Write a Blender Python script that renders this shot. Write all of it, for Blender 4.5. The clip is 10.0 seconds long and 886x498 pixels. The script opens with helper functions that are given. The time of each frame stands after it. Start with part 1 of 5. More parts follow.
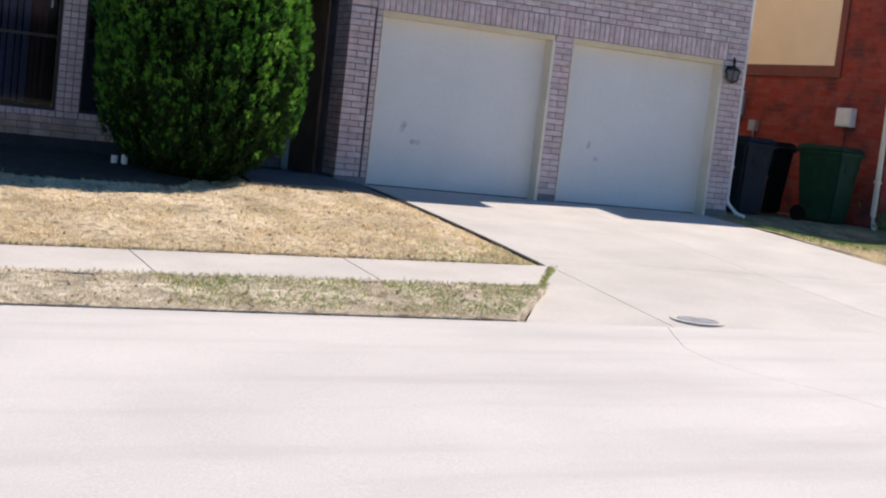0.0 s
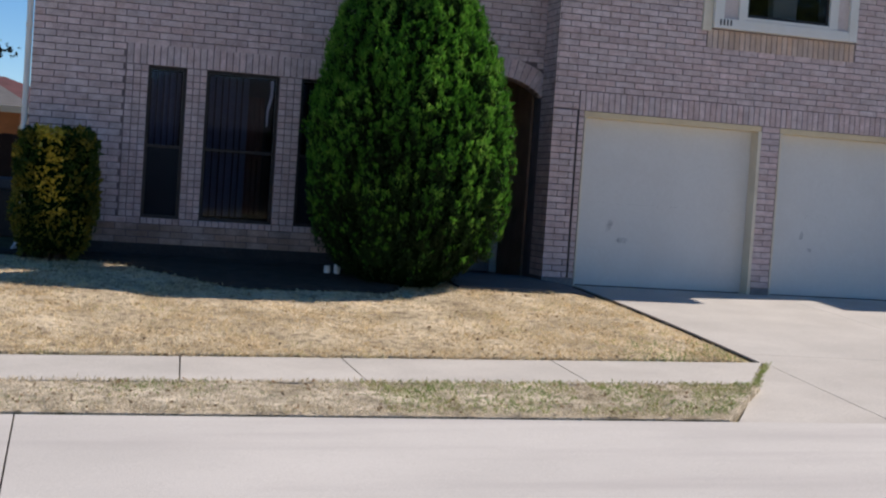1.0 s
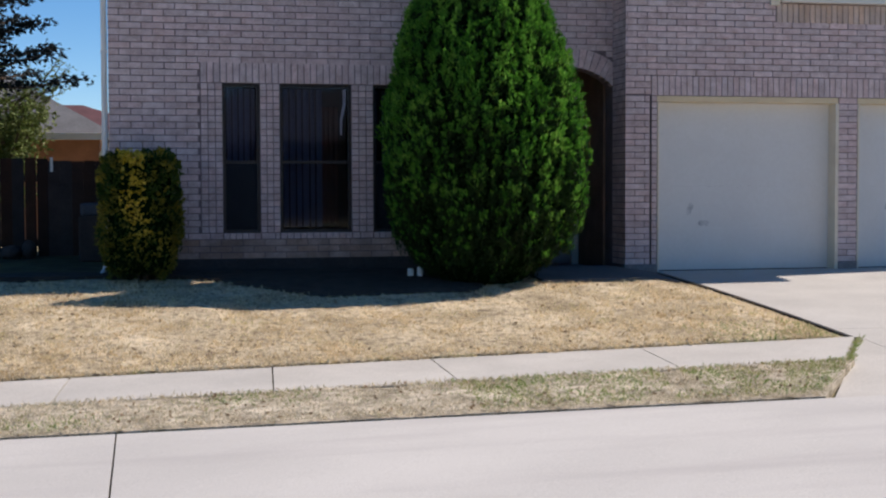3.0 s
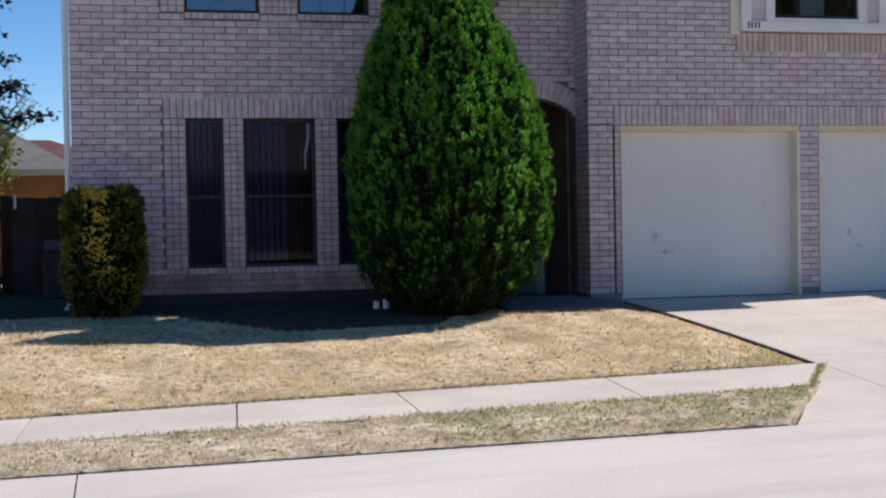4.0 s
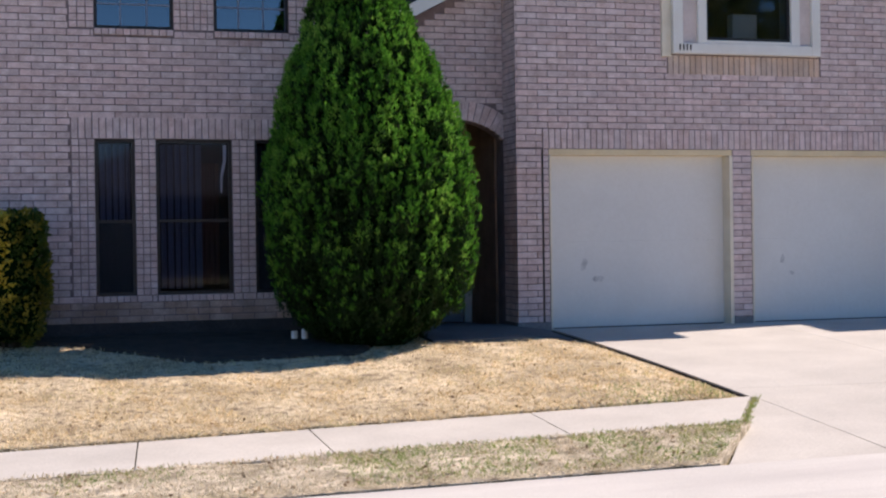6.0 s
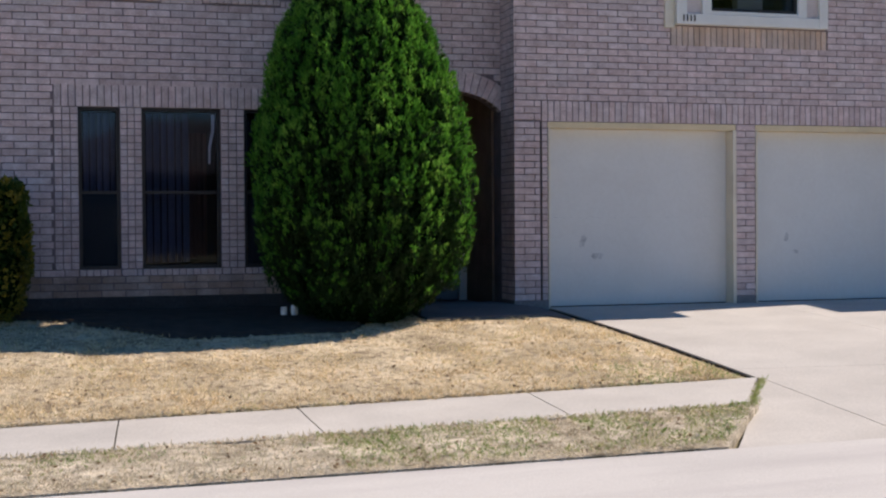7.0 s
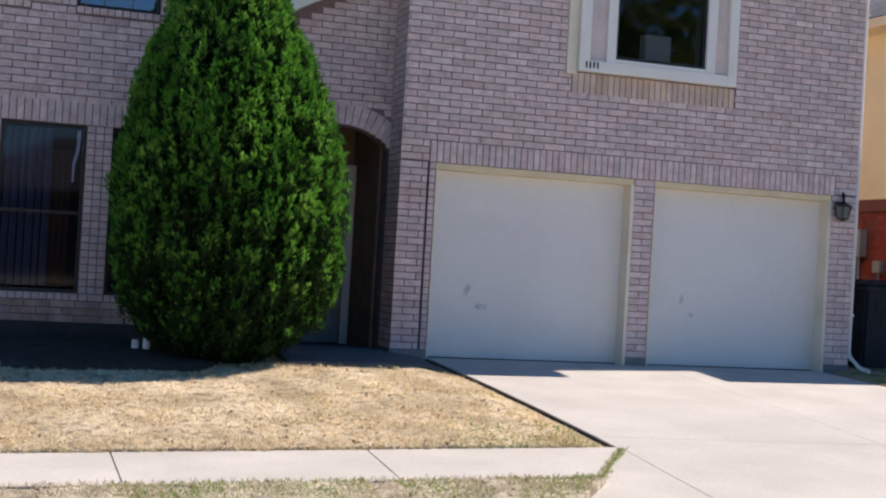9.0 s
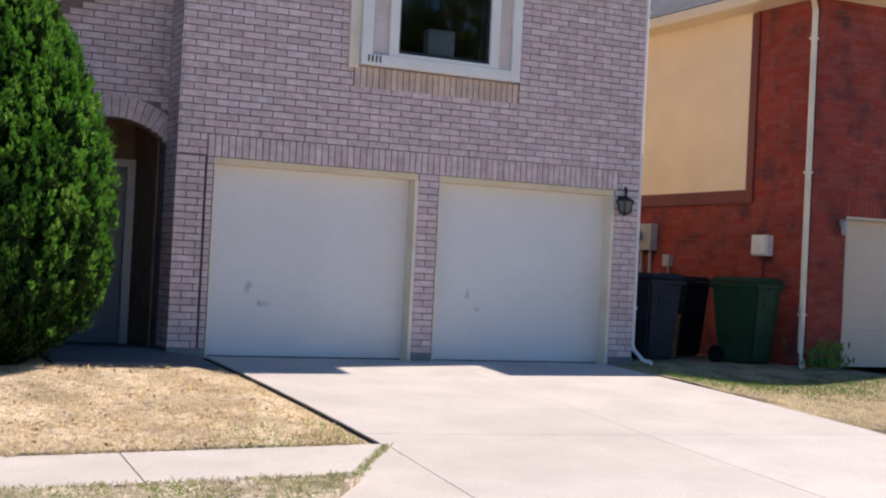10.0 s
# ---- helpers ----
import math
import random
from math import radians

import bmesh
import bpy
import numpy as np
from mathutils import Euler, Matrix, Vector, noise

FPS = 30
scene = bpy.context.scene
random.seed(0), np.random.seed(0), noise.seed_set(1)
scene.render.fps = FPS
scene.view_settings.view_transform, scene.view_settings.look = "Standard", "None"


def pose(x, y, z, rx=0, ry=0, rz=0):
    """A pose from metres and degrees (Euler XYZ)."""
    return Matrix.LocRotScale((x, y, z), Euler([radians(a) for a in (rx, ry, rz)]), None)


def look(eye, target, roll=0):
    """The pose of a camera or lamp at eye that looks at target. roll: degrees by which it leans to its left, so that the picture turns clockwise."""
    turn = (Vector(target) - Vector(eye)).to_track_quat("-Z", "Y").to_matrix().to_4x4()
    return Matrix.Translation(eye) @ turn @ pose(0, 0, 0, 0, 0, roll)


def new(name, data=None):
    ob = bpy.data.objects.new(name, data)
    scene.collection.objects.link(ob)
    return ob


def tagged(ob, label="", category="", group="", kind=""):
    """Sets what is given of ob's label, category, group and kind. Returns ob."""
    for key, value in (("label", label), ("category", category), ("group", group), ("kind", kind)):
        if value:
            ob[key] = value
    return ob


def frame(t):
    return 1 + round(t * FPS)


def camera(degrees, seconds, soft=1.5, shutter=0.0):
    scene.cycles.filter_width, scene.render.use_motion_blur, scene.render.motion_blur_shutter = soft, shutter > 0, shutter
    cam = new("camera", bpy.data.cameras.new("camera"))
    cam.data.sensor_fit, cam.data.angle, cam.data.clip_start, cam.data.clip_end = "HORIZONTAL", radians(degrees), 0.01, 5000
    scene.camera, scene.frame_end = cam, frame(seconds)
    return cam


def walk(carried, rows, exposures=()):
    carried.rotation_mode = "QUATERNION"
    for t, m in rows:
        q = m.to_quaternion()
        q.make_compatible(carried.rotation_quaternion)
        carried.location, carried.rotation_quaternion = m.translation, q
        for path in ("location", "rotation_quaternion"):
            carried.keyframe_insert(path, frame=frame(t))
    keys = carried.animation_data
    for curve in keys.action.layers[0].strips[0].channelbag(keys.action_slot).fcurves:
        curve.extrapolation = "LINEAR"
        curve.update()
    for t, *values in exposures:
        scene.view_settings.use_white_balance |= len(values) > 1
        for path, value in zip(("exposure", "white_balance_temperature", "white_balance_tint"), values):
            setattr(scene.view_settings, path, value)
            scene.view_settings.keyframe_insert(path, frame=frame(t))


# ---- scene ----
cam = camera(36.0, 10.0, soft=2.2)
PATH = [
    (0, (-6.213, -15.586, 0.955), (-5.362, -13.786, 0.763), 6.5),
    (0.3, (-6.202, -15.535, 0.953), (-5.467, -13.682, 0.782), 6.6),
    (0.5, (-6.174, -15.584, 0.985), (-5.48, -13.713, 0.863), 6.2),
    (0.7, (-6.188, -15.615, 1.012), (-5.541, -13.725, 0.918), 5.4),
    (1, (-6.151, -15.642, 1.007), (-5.602, -13.72, 0.929), 3.9),
    (1.2, (-6.161, -15.661, 1.023), (-5.668, -13.724, 0.934), 2.8),
    (1.5, (-6.114, -15.697, 1.039), (-5.673, -13.749, 0.938), 1.7),
    (2.5, (-6.145, -15.665, 1.008), (-5.71, -13.715, 0.914), 0.3),
    (2.7, (-6.171, -15.688, 1.0), (-5.741, -13.737, 0.908), 0.0),
    (3.8, (-6.104, -15.688, 1.036), (-5.648, -13.741, 0.984), -1.0),
    (4, (-6.091, -15.718, 1.043), (-5.617, -13.775, 1.0), -1.0),
    (4.5, (-6.112, -15.723, 1.088), (-5.585, -13.794, 1.065), -1.1),
    (5, (-6.148, -15.515, 1.064), (-5.582, -13.596, 1.067), -1.0),
    (5.5, (-5.99, -15.319, 1.073), (-5.424, -13.401, 1.082), -1.0),
    (6.8, (-5.618, -14.822, 1.002), (-5.057, -12.903, 0.958), -0.5),
    (7, (-5.674, -14.698, 0.985), (-5.1, -12.783, 0.949), -0.4),
    (7.5, (-5.499, -14.463, 0.941), (-4.913, -12.551, 0.932), 0.2),
    (7.8, (-5.319, -14.346, 0.916), (-4.699, -12.445, 0.931), 1.0),
    (8, (-5.186, -14.323, 0.993), (-4.53, -12.434, 1.009), 2.0),
    (8.2, (-5.226, -14.356, 1.008), (-4.52, -12.485, 1.032), 2.5),
    (8.5, (-5.109, -14.214, 0.998), (-4.433, -12.332, 1.025), 3.1),
    (9, (-4.666, -14.184, 1.015), (-4.025, -12.29, 1.042), 3.3),
    (9.2, (-4.497, -14.233, 1.024), (-3.783, -12.365, 1.056), 3.4),
    (9.5, (-4.364, -14.276, 0.989), (-3.522, -12.462, 1.035), 3.2),
    (9.7, (-4.298, -14.22, 1.007), (-3.395, -12.436, 1.055), 3.1),
    (10, (-4.071, -14.232, 1.028), (-3.205, -12.43, 1.064), 2.8),
]
walk(cam, [(t, look(eye, target, roll)) for t, eye, target, roll in PATH],
     exposures=[(0.0, 0.50, 6700, 14), (0.5, 0.32, 6700, 14), (1.0, 0.08, 6700, 13), (1.5, 0.05, 6650, 13), (2.5, 0.10, 6600, 13), (4.0, 0.27, 6650, 14), (4.5, 0.36, 6700, 15), (5.0, 0.54, 6850, 17), (5.5, 0.62, 6950, 20), (7.0, 0.27, 6850, 15), (8.0, 0.36, 6800, 15), (8.5, 0.46, 6800, 15), (9.0, 0.52, 6800, 15), (9.5, 0.66, 6850, 17), (10.0, 0.58, 6900, 19)])

# ---- sky and sun: to the right, just behind the line of the house fronts ----
TO_SUN = Vector((0.90, 0.14, 1.0)).normalized()
world = bpy.data.worlds.new("sky")
scene.world = world
world.use_nodes = True
wt = world.node_tree
sky = wt.nodes.new("ShaderNodeTexSky")
sky.sky_type = "NISHITA"
sky.sun_disc = False
sky.air_density = 0.7
sky.dust_density = 0.0
sky.ozone_density = 3.0
sky.sun_elevation = math.asin(TO_SUN.z)
sky.sun_rotation = math.atan2(TO_SUN.x, TO_SUN.y)
deep = wt.nodes.new("ShaderNodeHueSaturation")
deep.inputs["Saturation"].default_value = 1.28
wt.links.new(sky.outputs[0], deep.inputs["Color"])
wt.links.new(deep.outputs[0], wt.nodes["Background"].inputs[0])
wt.nodes["Background"].inputs[1].default_value = 0.12
sun = new("sun", bpy.data.lights.new("sun", "SUN"))
sun.data.energy = 5.0
sun.data.angle = radians(0.55)
sun.data.color = (1.0, 0.945, 0.885)
sun.matrix_world = look((0, 0, 30), Vector((0, 0, 30)) - TO_SUN)


# ---- helpers ----
def part(name, bm, mat, parent=None, label="", smooth=False):
    me = bpy.data.meshes.new(name)
    bm.normal_update()
    bm.to_mesh(me)
    bm.free()
    if mat:
        me.materials.append(mat)
    if smooth:
        for p in me.polygons:
            p.use_smooth = True
    ob = new(name, me)
    if parent:
        ob.parent = parent
    if label:
        tagged(ob, label=label)
    return ob


def raw(name, verts, faces, mat, parent=None, smooth=False):
    me = bpy.data.meshes.new(name)
    me.from_pydata(verts, [], faces)
    me.materials.append(mat)
    if smooth:
        me.polygons.foreach_set("use_smooth", [True] * len(me.polygons))
    me.update()
    ob = new(name, me)
    if parent:
        ob.parent = parent
    return ob


def empty(name, label, category, group="", kind="", at=(0, 0, 0)):
    ob = new(name)
    ob.location = at
    ob.empty_display_size = 0.1
    return tagged(ob, label, category, group, kind)


def box(bm, x0, x1, y0, y1, z0, z1, bevel=0.0):
    m = Matrix.LocRotScale(((x0 + x1) / 2, (y0 + y1) / 2, (z0 + z1) / 2), None, (abs(x1 - x0), abs(y1 - y0), abs(z1 - z0)))
    made = bmesh.ops.create_cube(bm, size=1.0, matrix=m)
    if bevel:
        edges = list({e for v in made["verts"] for e in v.link_edges})
        bmesh.ops.bevel(bm, geom=edges, offset=bevel, segments=2, affect="EDGES", profile=0.5)
    return bm


def boxed(*dims, bevel=0.0):
    return box(bmesh.new(), *dims, bevel=bevel)


def prism(bm, outline, axis, a, b):
    """A prism over a closed outline of pairs, drawn out from a to b along x, y or z."""
    def put(p, q, s):
        return {"x": (s, p, q), "y": (p, s, q), "z": (p, q, s)}[axis]
    lo = [bm.verts.new(put(p, q, a)) for p, q in outline]
    hi = [bm.verts.new(put(p, q, b)) for p, q in outline]
    bm.faces.new(lo)
    bm.faces.new(hi[::-1])
    for i in range(len(lo)):
        j = (i + 1) % len(lo)
        bm.faces.new((lo[j], lo[i], hi[i], hi[j]))
    bmesh.ops.recalc_face_normals(bm, faces=bm.faces[:])
    return bm


def tube(bm, points, radius, sides=8, caps=True):
    """A round pipe along a line of points; radius may be a list."""
    radii = radius if isinstance(radius, (list, tuple)) else [radius] * len(points)
    pts = [Vector(p) for p in points]
    rings = []
    for i, p in enumerate(pts):
        ahead = (pts[min(i + 1, len(pts) - 1)] - pts[max(i - 1, 0)]).normalized()
        side = ahead.orthogonal().normalized() if abs(ahead.z) < 0.95 else Vector((1, 0, 0))
        side = (side - ahead * side.dot(ahead)).normalized()
        up = ahead.cross(side)
        rings.append([bm.verts.new(p + radii[i] * (math.cos(2 * math.pi * k / sides) * side + math.sin(2 * math.pi * k / sides) * up)) for k in range(sides)])
    for r0, r1 in zip(rings, rings[1:]):
        for k in range(sides):
            bm.faces.new((r0[k], r0[(k + 1) % sides], r1[(k + 1) % sides], r1[k]))
    if caps:
        bm.faces.new(rings[0][::-1])
        bm.faces.new(rings[-1])
    return bm


def lathe(bm, profile, centre, sides=20, squash=(1, 1)):
    """A turned body from (radius, height) pairs."""
    rings = []
    for r, z in profile:
        rings.append([bm.verts.new((centre[0] + squash[0] * r * math.cos(2 * math.pi * k / sides), centre[1] + squash[1] * r * math.sin(2 * math.pi * k / sides), centre[2] + z)) for k in range(sides)])
    for r0, r1 in zip(rings, rings[1:]):
        for k in range(sides):
            bm.faces.new((r0[k], r0[(k + 1) % sides], r1[(k + 1) % sides], r1[k]))
    bm.faces.new(rings[0][::-1])
    bm.faces.new(rings[-1])
    return bm


# ---- materials ----
def material(name, base, rough=0.8, metal=0.0, var=0.15, scale=6.0, fine=60.0, bump=0.2, tint=None, island="", spread=0.2, bump_dist=0.01, stain=None, stain_scale=0.6, stain_amount=0.3, spec=0.4, grain=0.55, stretch=1.0):
    """A surface with colour variation at two scales, fine relief, and optional spread from piece to piece."""
    mat = bpy.data.materials.new(name)
    mat.use_nodes = True
    nt = mat.node_tree
    n, l = nt.nodes, nt.links
    bsdf = n["Principled BSDF"]
    bsdf.inputs["Roughness"].default_value = rough
    bsdf.inputs["Metallic"].default_value = metal
    bsdf.inputs["Specular IOR Level"].default_value = spec
    geo = n.new("ShaderNodeNewGeometry")
    big, small = n.new("ShaderNodeTexNoise"), n.new("ShaderNodeTexNoise")
    for tex, s in ((big, scale), (small, fine)):
        tex.inputs["Scale"].default_value = s
        tex.inputs["Detail"].default_value = 6
        l.new(geo.outputs["Position"], tex.inputs["Vector"])
    dark = [c * (1 - var) for c in base]
    light = [min(1, c * (1 + var)) for c in (tint or base)]
    ramp = n.new("ShaderNodeValToRGB")
    ramp.color_ramp.elements[0].color, ramp.color_ramp.elements[1].color = (*dark, 1), (*light, 1)
    ramp.color_ramp.elements[0].position, ramp.color_ramp.elements[1].position = 0.3, 0.7
    l.new(big.outputs["Fac"], ramp.inputs["Fac"])
    mix = n.new("ShaderNodeMix")
    mix.data_type, mix.blend_type = "RGBA", "OVERLAY"
    mix.inputs["Factor"].default_value = grain
    l.new(ramp.outputs["Color"], mix.inputs["A"])
    l.new(small.outputs["Fac"], mix.inputs["B"])
    colour = mix.outputs["Result"]
    if stain:
        blot = n.new("ShaderNodeTexNoise")
        blot.inputs["Scale"].default_value, blot.inputs["Detail"].default_value = stain_scale, 8
        run = n.new("ShaderNodeMapping")
        run.inputs["Scale"].default_value = (stretch, 1.0, 1.0)
        l.new(geo.outputs["Position"], run.inputs["Vector"])
        l.new(run.outputs["Vector"], blot.inputs["Vector"])
        edge = n.new("ShaderNodeMapRange")
        edge.inputs["From Min"].default_value, edge.inputs["From Max"].default_value = 0.5, 0.68
        edge.inputs["To Max"].default_value = stain_amount
        l.new(blot.outputs["Fac"], edge.inputs["Value"])
        over = n.new("ShaderNodeMix")
        over.data_type = "RGBA"
        over.inputs["B"].default_value = (*stain, 1)
        l.new(edge.outputs["Result"], over.inputs["Factor"])
        l.new(colour, over.inputs["A"])
        colour = over.outputs["Result"]
    if island:
        hue = n.new("ShaderNodeHueSaturation")
        rand = geo.outputs["Random Per Island"] if island == "island" else n.new("ShaderNodeObjectInfo").outputs["Random"]
        reach = n.new("ShaderNodeMapRange")
        reach.inputs["To Min"].default_value, reach.inputs["To Max"].default_value = 1 - spread, 1 + spread
        l.new(rand, reach.inputs["Value"])
        l.new(reach.outputs["Result"], hue.inputs["Value"])
        wave = n.new("ShaderNodeMath")
        wave.operation = "MULTIPLY"
        wave.inputs[1].default_value = 17.3
        l.new(rand, wave.inputs[0])
        frac = n.new("ShaderNodeMath")
        frac.operation = "FRACT"
        l.new(wave.outputs[0], frac.inputs[0])
        sat = n.new("ShaderNodeMapRange")
        sat.inputs["To Min"].default_value, sat.inputs["To Max"].default_value = 1 - 1.6 * spread, 1 + 1.6 * spread
        l.new(frac.outputs[0], sat.inputs["Value"])
        l.new(sat.outputs["Result"], hue.inputs["Saturation"])
        l.new(colour, hue.inputs["Color"])
        colour = hue.outputs["Color"]
    l.new(colour, bsdf.inputs["Base Color"])
    if bump:
        b = n.new("ShaderNodeBump")
        b.inputs["Strength"].default_value, b.inputs["Distance"].default_value = bump, bump_dist
        l.new(small.outputs["Fac"], b.inputs["Height"])
        l.new(b.outputs["Normal"], bsdf.inputs["Normal"])
    return mat


def leaf_material(name, colours, rough=0.55, through_light=0.25):
    """Foliage: each leaf or spray takes a colour of its own from a short scale."""
    mat = bpy.data.materials.new(name)
    mat.use_nodes = True
    n, l = mat.node_tree.nodes, mat.node_tree.links
    bsdf = n["Principled BSDF"]
    bsdf.inputs["Roughness"].default_value = rough
    bsdf.inputs["Specular IOR Level"].default_value = 0.25
    geo = n.new("ShaderNodeNewGeometry")
    ramp = n.new("ShaderNodeValToRGB")
    e = ramp.color_ramp.elements
    e[0].color, e[0].position = (*colours[0], 1), 0.0
    e[1].color, e[1].position = (*colours[-1], 1), 1.0
    for i, c in enumerate(colours[1:-1]):
        e.new((i + 1) / (len(colours) - 1)).color = (*c, 1)
    noise_tex = n.new("ShaderNodeTexNoise")
    noise_tex.inputs["Scale"].default_value = 2.6
    l.new(geo.outputs["Position"], noise_tex.inputs["Vector"])
    mean = n.new("ShaderNodeMath")
    mean.operation = "MULTIPLY_ADD"
    mean.inputs[1].default_value = 0.55
    l.new(geo.outputs["Random Per Island"], mean.inputs[0])
    half = n.new("ShaderNodeMath")
    half.operation = "MULTIPLY_ADD"
    half.inputs[1].default_value, half.inputs[2].default_value = 1.3, -0.42
    l.new(noise_tex.outputs["Fac"], half.inputs[0])
    l.new(half.outputs[0], mean.inputs[2])
    l.new(mean.outputs[0], ramp.inputs["Fac"])
    l.new(ramp.outputs["Color"], bsdf.inputs["Base Color"])
    glow = n.new("ShaderNodeBsdfTranslucent")
    l.new(ramp.outputs["Color"], glow.inputs["Color"])
    mix = n.new("ShaderNodeMixShader")
    mix.inputs[0].default_value = through_light
    l.new(bsdf.outputs[0], mix.inputs[1])
    l.new(glow.outputs[0], mix.inputs[2])
    l.new(mix.outputs[0], n["Material Output"].inputs["Surface"])
    return mat


def screen_material(name, colour, cover):
    """Fine insect screen: part of it lets light straight through."""
    mat = bpy.data.materials.new(name)
    mat.use_nodes = True
    n, l = mat.node_tree.nodes, mat.node_tree.links
    n["Principled BSDF"].inputs["Base Color"].default_value = (*colour, 1)
    n["Principled BSDF"].inputs["Roughness"].default_value = 0.8
    clear, mix = n.new("ShaderNodeBsdfTransparent"), n.new("ShaderNodeMixShader")
    mix.inputs[0].default_value = cover
    l.new(clear.outputs[0], mix.inputs[1])
    l.new(n["Principled BSDF"].outputs[0], mix.inputs[2])
    l.new(mix.outputs[0], n["Material Output"].inputs["Surface"])
    return mat


def glass_material(name, tint, rough=0.03, ior=1.75):
    mat = bpy.data.materials.new(name)
    mat.use_nodes = True
    n, l = mat.node_tree.nodes, mat.node_tree.links
    clear, gloss, mix, fres = n.new("ShaderNodeBsdfTransparent"), n.new("ShaderNodeBsdfGlossy"), n.new("ShaderNodeMixShader"), n.new("ShaderNodeFresnel")
    clear.inputs["Color"].default_value = (*tint, 1)
    gloss.inputs["Roughness"].default_value = rough
    fres.inputs["IOR"].default_value = ior
    l.new(fres.outputs[0], mix.inputs[0])
    l.new(clear.outputs[0], mix.inputs[1])
    l.new(gloss.outputs[0], mix.inputs[2])
    l.new(mix.outputs[0], n["Material Output"].inputs["Surface"])
    return mat


BRICK = (0.60, 0.455, 0.425)
M_BRICK = material("pale_brick", BRICK, 0.9, var=0.16, scale=9, fine=70, bump=0.5, island="island", spread=0.10, tint=(0.61, 0.49, 0.475))
M_BRICK_PIECE = material("pale_brick_piece", BRICK, 0.9, var=0.16, scale=9, fine=70, bump=0.5, island="object", spread=0.10, tint=(0.61, 0.49, 0.475))
M_STAINED = material("stained_brick", (0.56, 0.42, 0.335), 0.9, var=0.16, scale=4, fine=70, bump=0.5, island="island", spread=0.1)
M_MORTAR = material("mortar", (0.205, 0.155, 0.155), 0.95, var=0.2, scale=5, fine=120, bump=0.5)
M_FOUND = material("foundation", (0.24, 0.22, 0.215), 0.95, var=0.2, scale=2, fine=50, bump=0.4, stain=(0.12, 0.11, 0.10), stain_scale=2.0)
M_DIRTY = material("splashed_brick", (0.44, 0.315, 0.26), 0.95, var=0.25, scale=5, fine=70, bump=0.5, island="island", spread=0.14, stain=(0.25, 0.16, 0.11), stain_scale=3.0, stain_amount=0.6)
# Left footing is a much darker tone than the garage footings.
M_BASE = material("dark_base", (0.055, 0.047, 0.046), 0.95, var=0.25, scale=2, fine=50, bump=0.4)
M_ROAD = material("concrete_road", (0.50, 0.466, 0.422), 0.9, var=0.08, scale=0.7, fine=90, bump=0.10, stain=(0.385, 0.35, 0.325), stain_scale=1.9, stain_amount=0.5, grain=0.28, stretch=0.14)
M_WALK = material("concrete_walk", (0.475, 0.437, 0.385), 0.9, var=0.09, scale=1.3, fine=60, bump=0.14, island="object", spread=0.035, stain=(0.36, 0.32, 0.28), stain_scale=1.6, stain_amount=0.2, grain=0.28)
# Darker than the other concrete, to carry the shade by the porch.
M_PATH = material("path_shade_tone", (0.135, 0.127, 0.124), 0.95, var=0.15, scale=1.6, fine=50, bump=0.3, stain=(0.10, 0.09, 0.085), stain_scale=1.8, stain_amount=0.5)
M_SOIL = material("dark_soil", (0.055, 0.038, 0.028), 1.0, var=0.3, scale=8, fine=90, bump=0.8, bump_dist=0.02)
M_LAWN = material("dry_turf", (0.47, 0.355, 0.205), 1.0, var=0.25, scale=2.2, fine=55, bump=1.0, bump_dist=0.03, tint=(0.62, 0.505, 0.34), stain=(0.17, 0.115, 0.07), stain_scale=13, stain_amount=0.85)
M_VERGE = material("worn_turf", (0.46, 0.37, 0.25), 1.0, var=0.3, scale=3.5, fine=55, bump=1.0, bump_dist=0.03, tint=(0.60, 0.51, 0.38), stain=(0.20, 0.17, 0.10), stain_scale=9.0, stain_amount=0.85)
M_SIDE = material("patchy_turf", (0.33, 0.26, 0.15), 1.0, var=0.3, scale=2.2, fine=55, bump=1.0, bump_dist=0.03, stain=(0.10, 0.08, 0.04), stain_scale=3, stain_amount=0.8)
M_GROUND = material("far_ground", (0.30, 0.25, 0.14), 1.0, var=0.3, scale=0.5, fine=20, bump=0.6, stain=(0.12, 0.15, 0.05), stain_scale=0.4, stain_amount=0.6)
M_DOOR = material("door_paint", (0.71, 0.685, 0.64), 0.45, var=0.03, scale=1.2, fine=25, bump=0.05, stain=(0.60, 0.57, 0.52), stain_scale=1.7, stain_amount=0.2, grain=0.12)
M_TRIM = material("cream_paint", (0.74, 0.66, 0.52), 0.5, var=0.06, scale=3, fine=40, bump=0.08, stain=(0.55, 0.45, 0.32), stain_scale=2.5, stain_amount=0.3, grain=0.12)
M_WHITE = material("white_paint", (0.76, 0.73, 0.67), 0.5, var=0.05, scale=3, fine=40, bump=0.08, stain=(0.6, 0.54, 0.44), stain_scale=2.5, stain_amount=0.25, grain=0.12)
M_BLACK = material("black_metal", (0.018, 0.017, 0.018), 0.4, metal=0.6, var=0.2, scale=10, fine=80, bump=0.1)
M_FRAME = material("bronze_frame", (0.030, 0.025, 0.024), 0.45, metal=0.3, var=0.2, scale=8, fine=60, bump=0.05)
M_ROOF = material("grey_shingle", (0.15, 0.145, 0.15), 0.95, var=0.2, scale=2, fine=40, bump=0.7, island="island", spread=0.25)
M_WOOD = material("old_fence_wood", (0.038, 0.021, 0.015), 0.9, var=0.3, scale=4, fine=50, bump=0.5, island="object", spread=0.3)
M_RED = material("red_brick", (0.27, 0.05, 0.034), 0.9, var=0.22, scale=1.8, fine=60, bump=0.4, island="island", spread=0.045, stain=(0.075, 0.03, 0.034), stain_scale=2.6, stain_amount=0.85)
M_RED_MORTAR = material("red_mortar", (0.235, 0.047, 0.034), 0.95, var=0.2, scale=4, fine=90, bump=0.4)
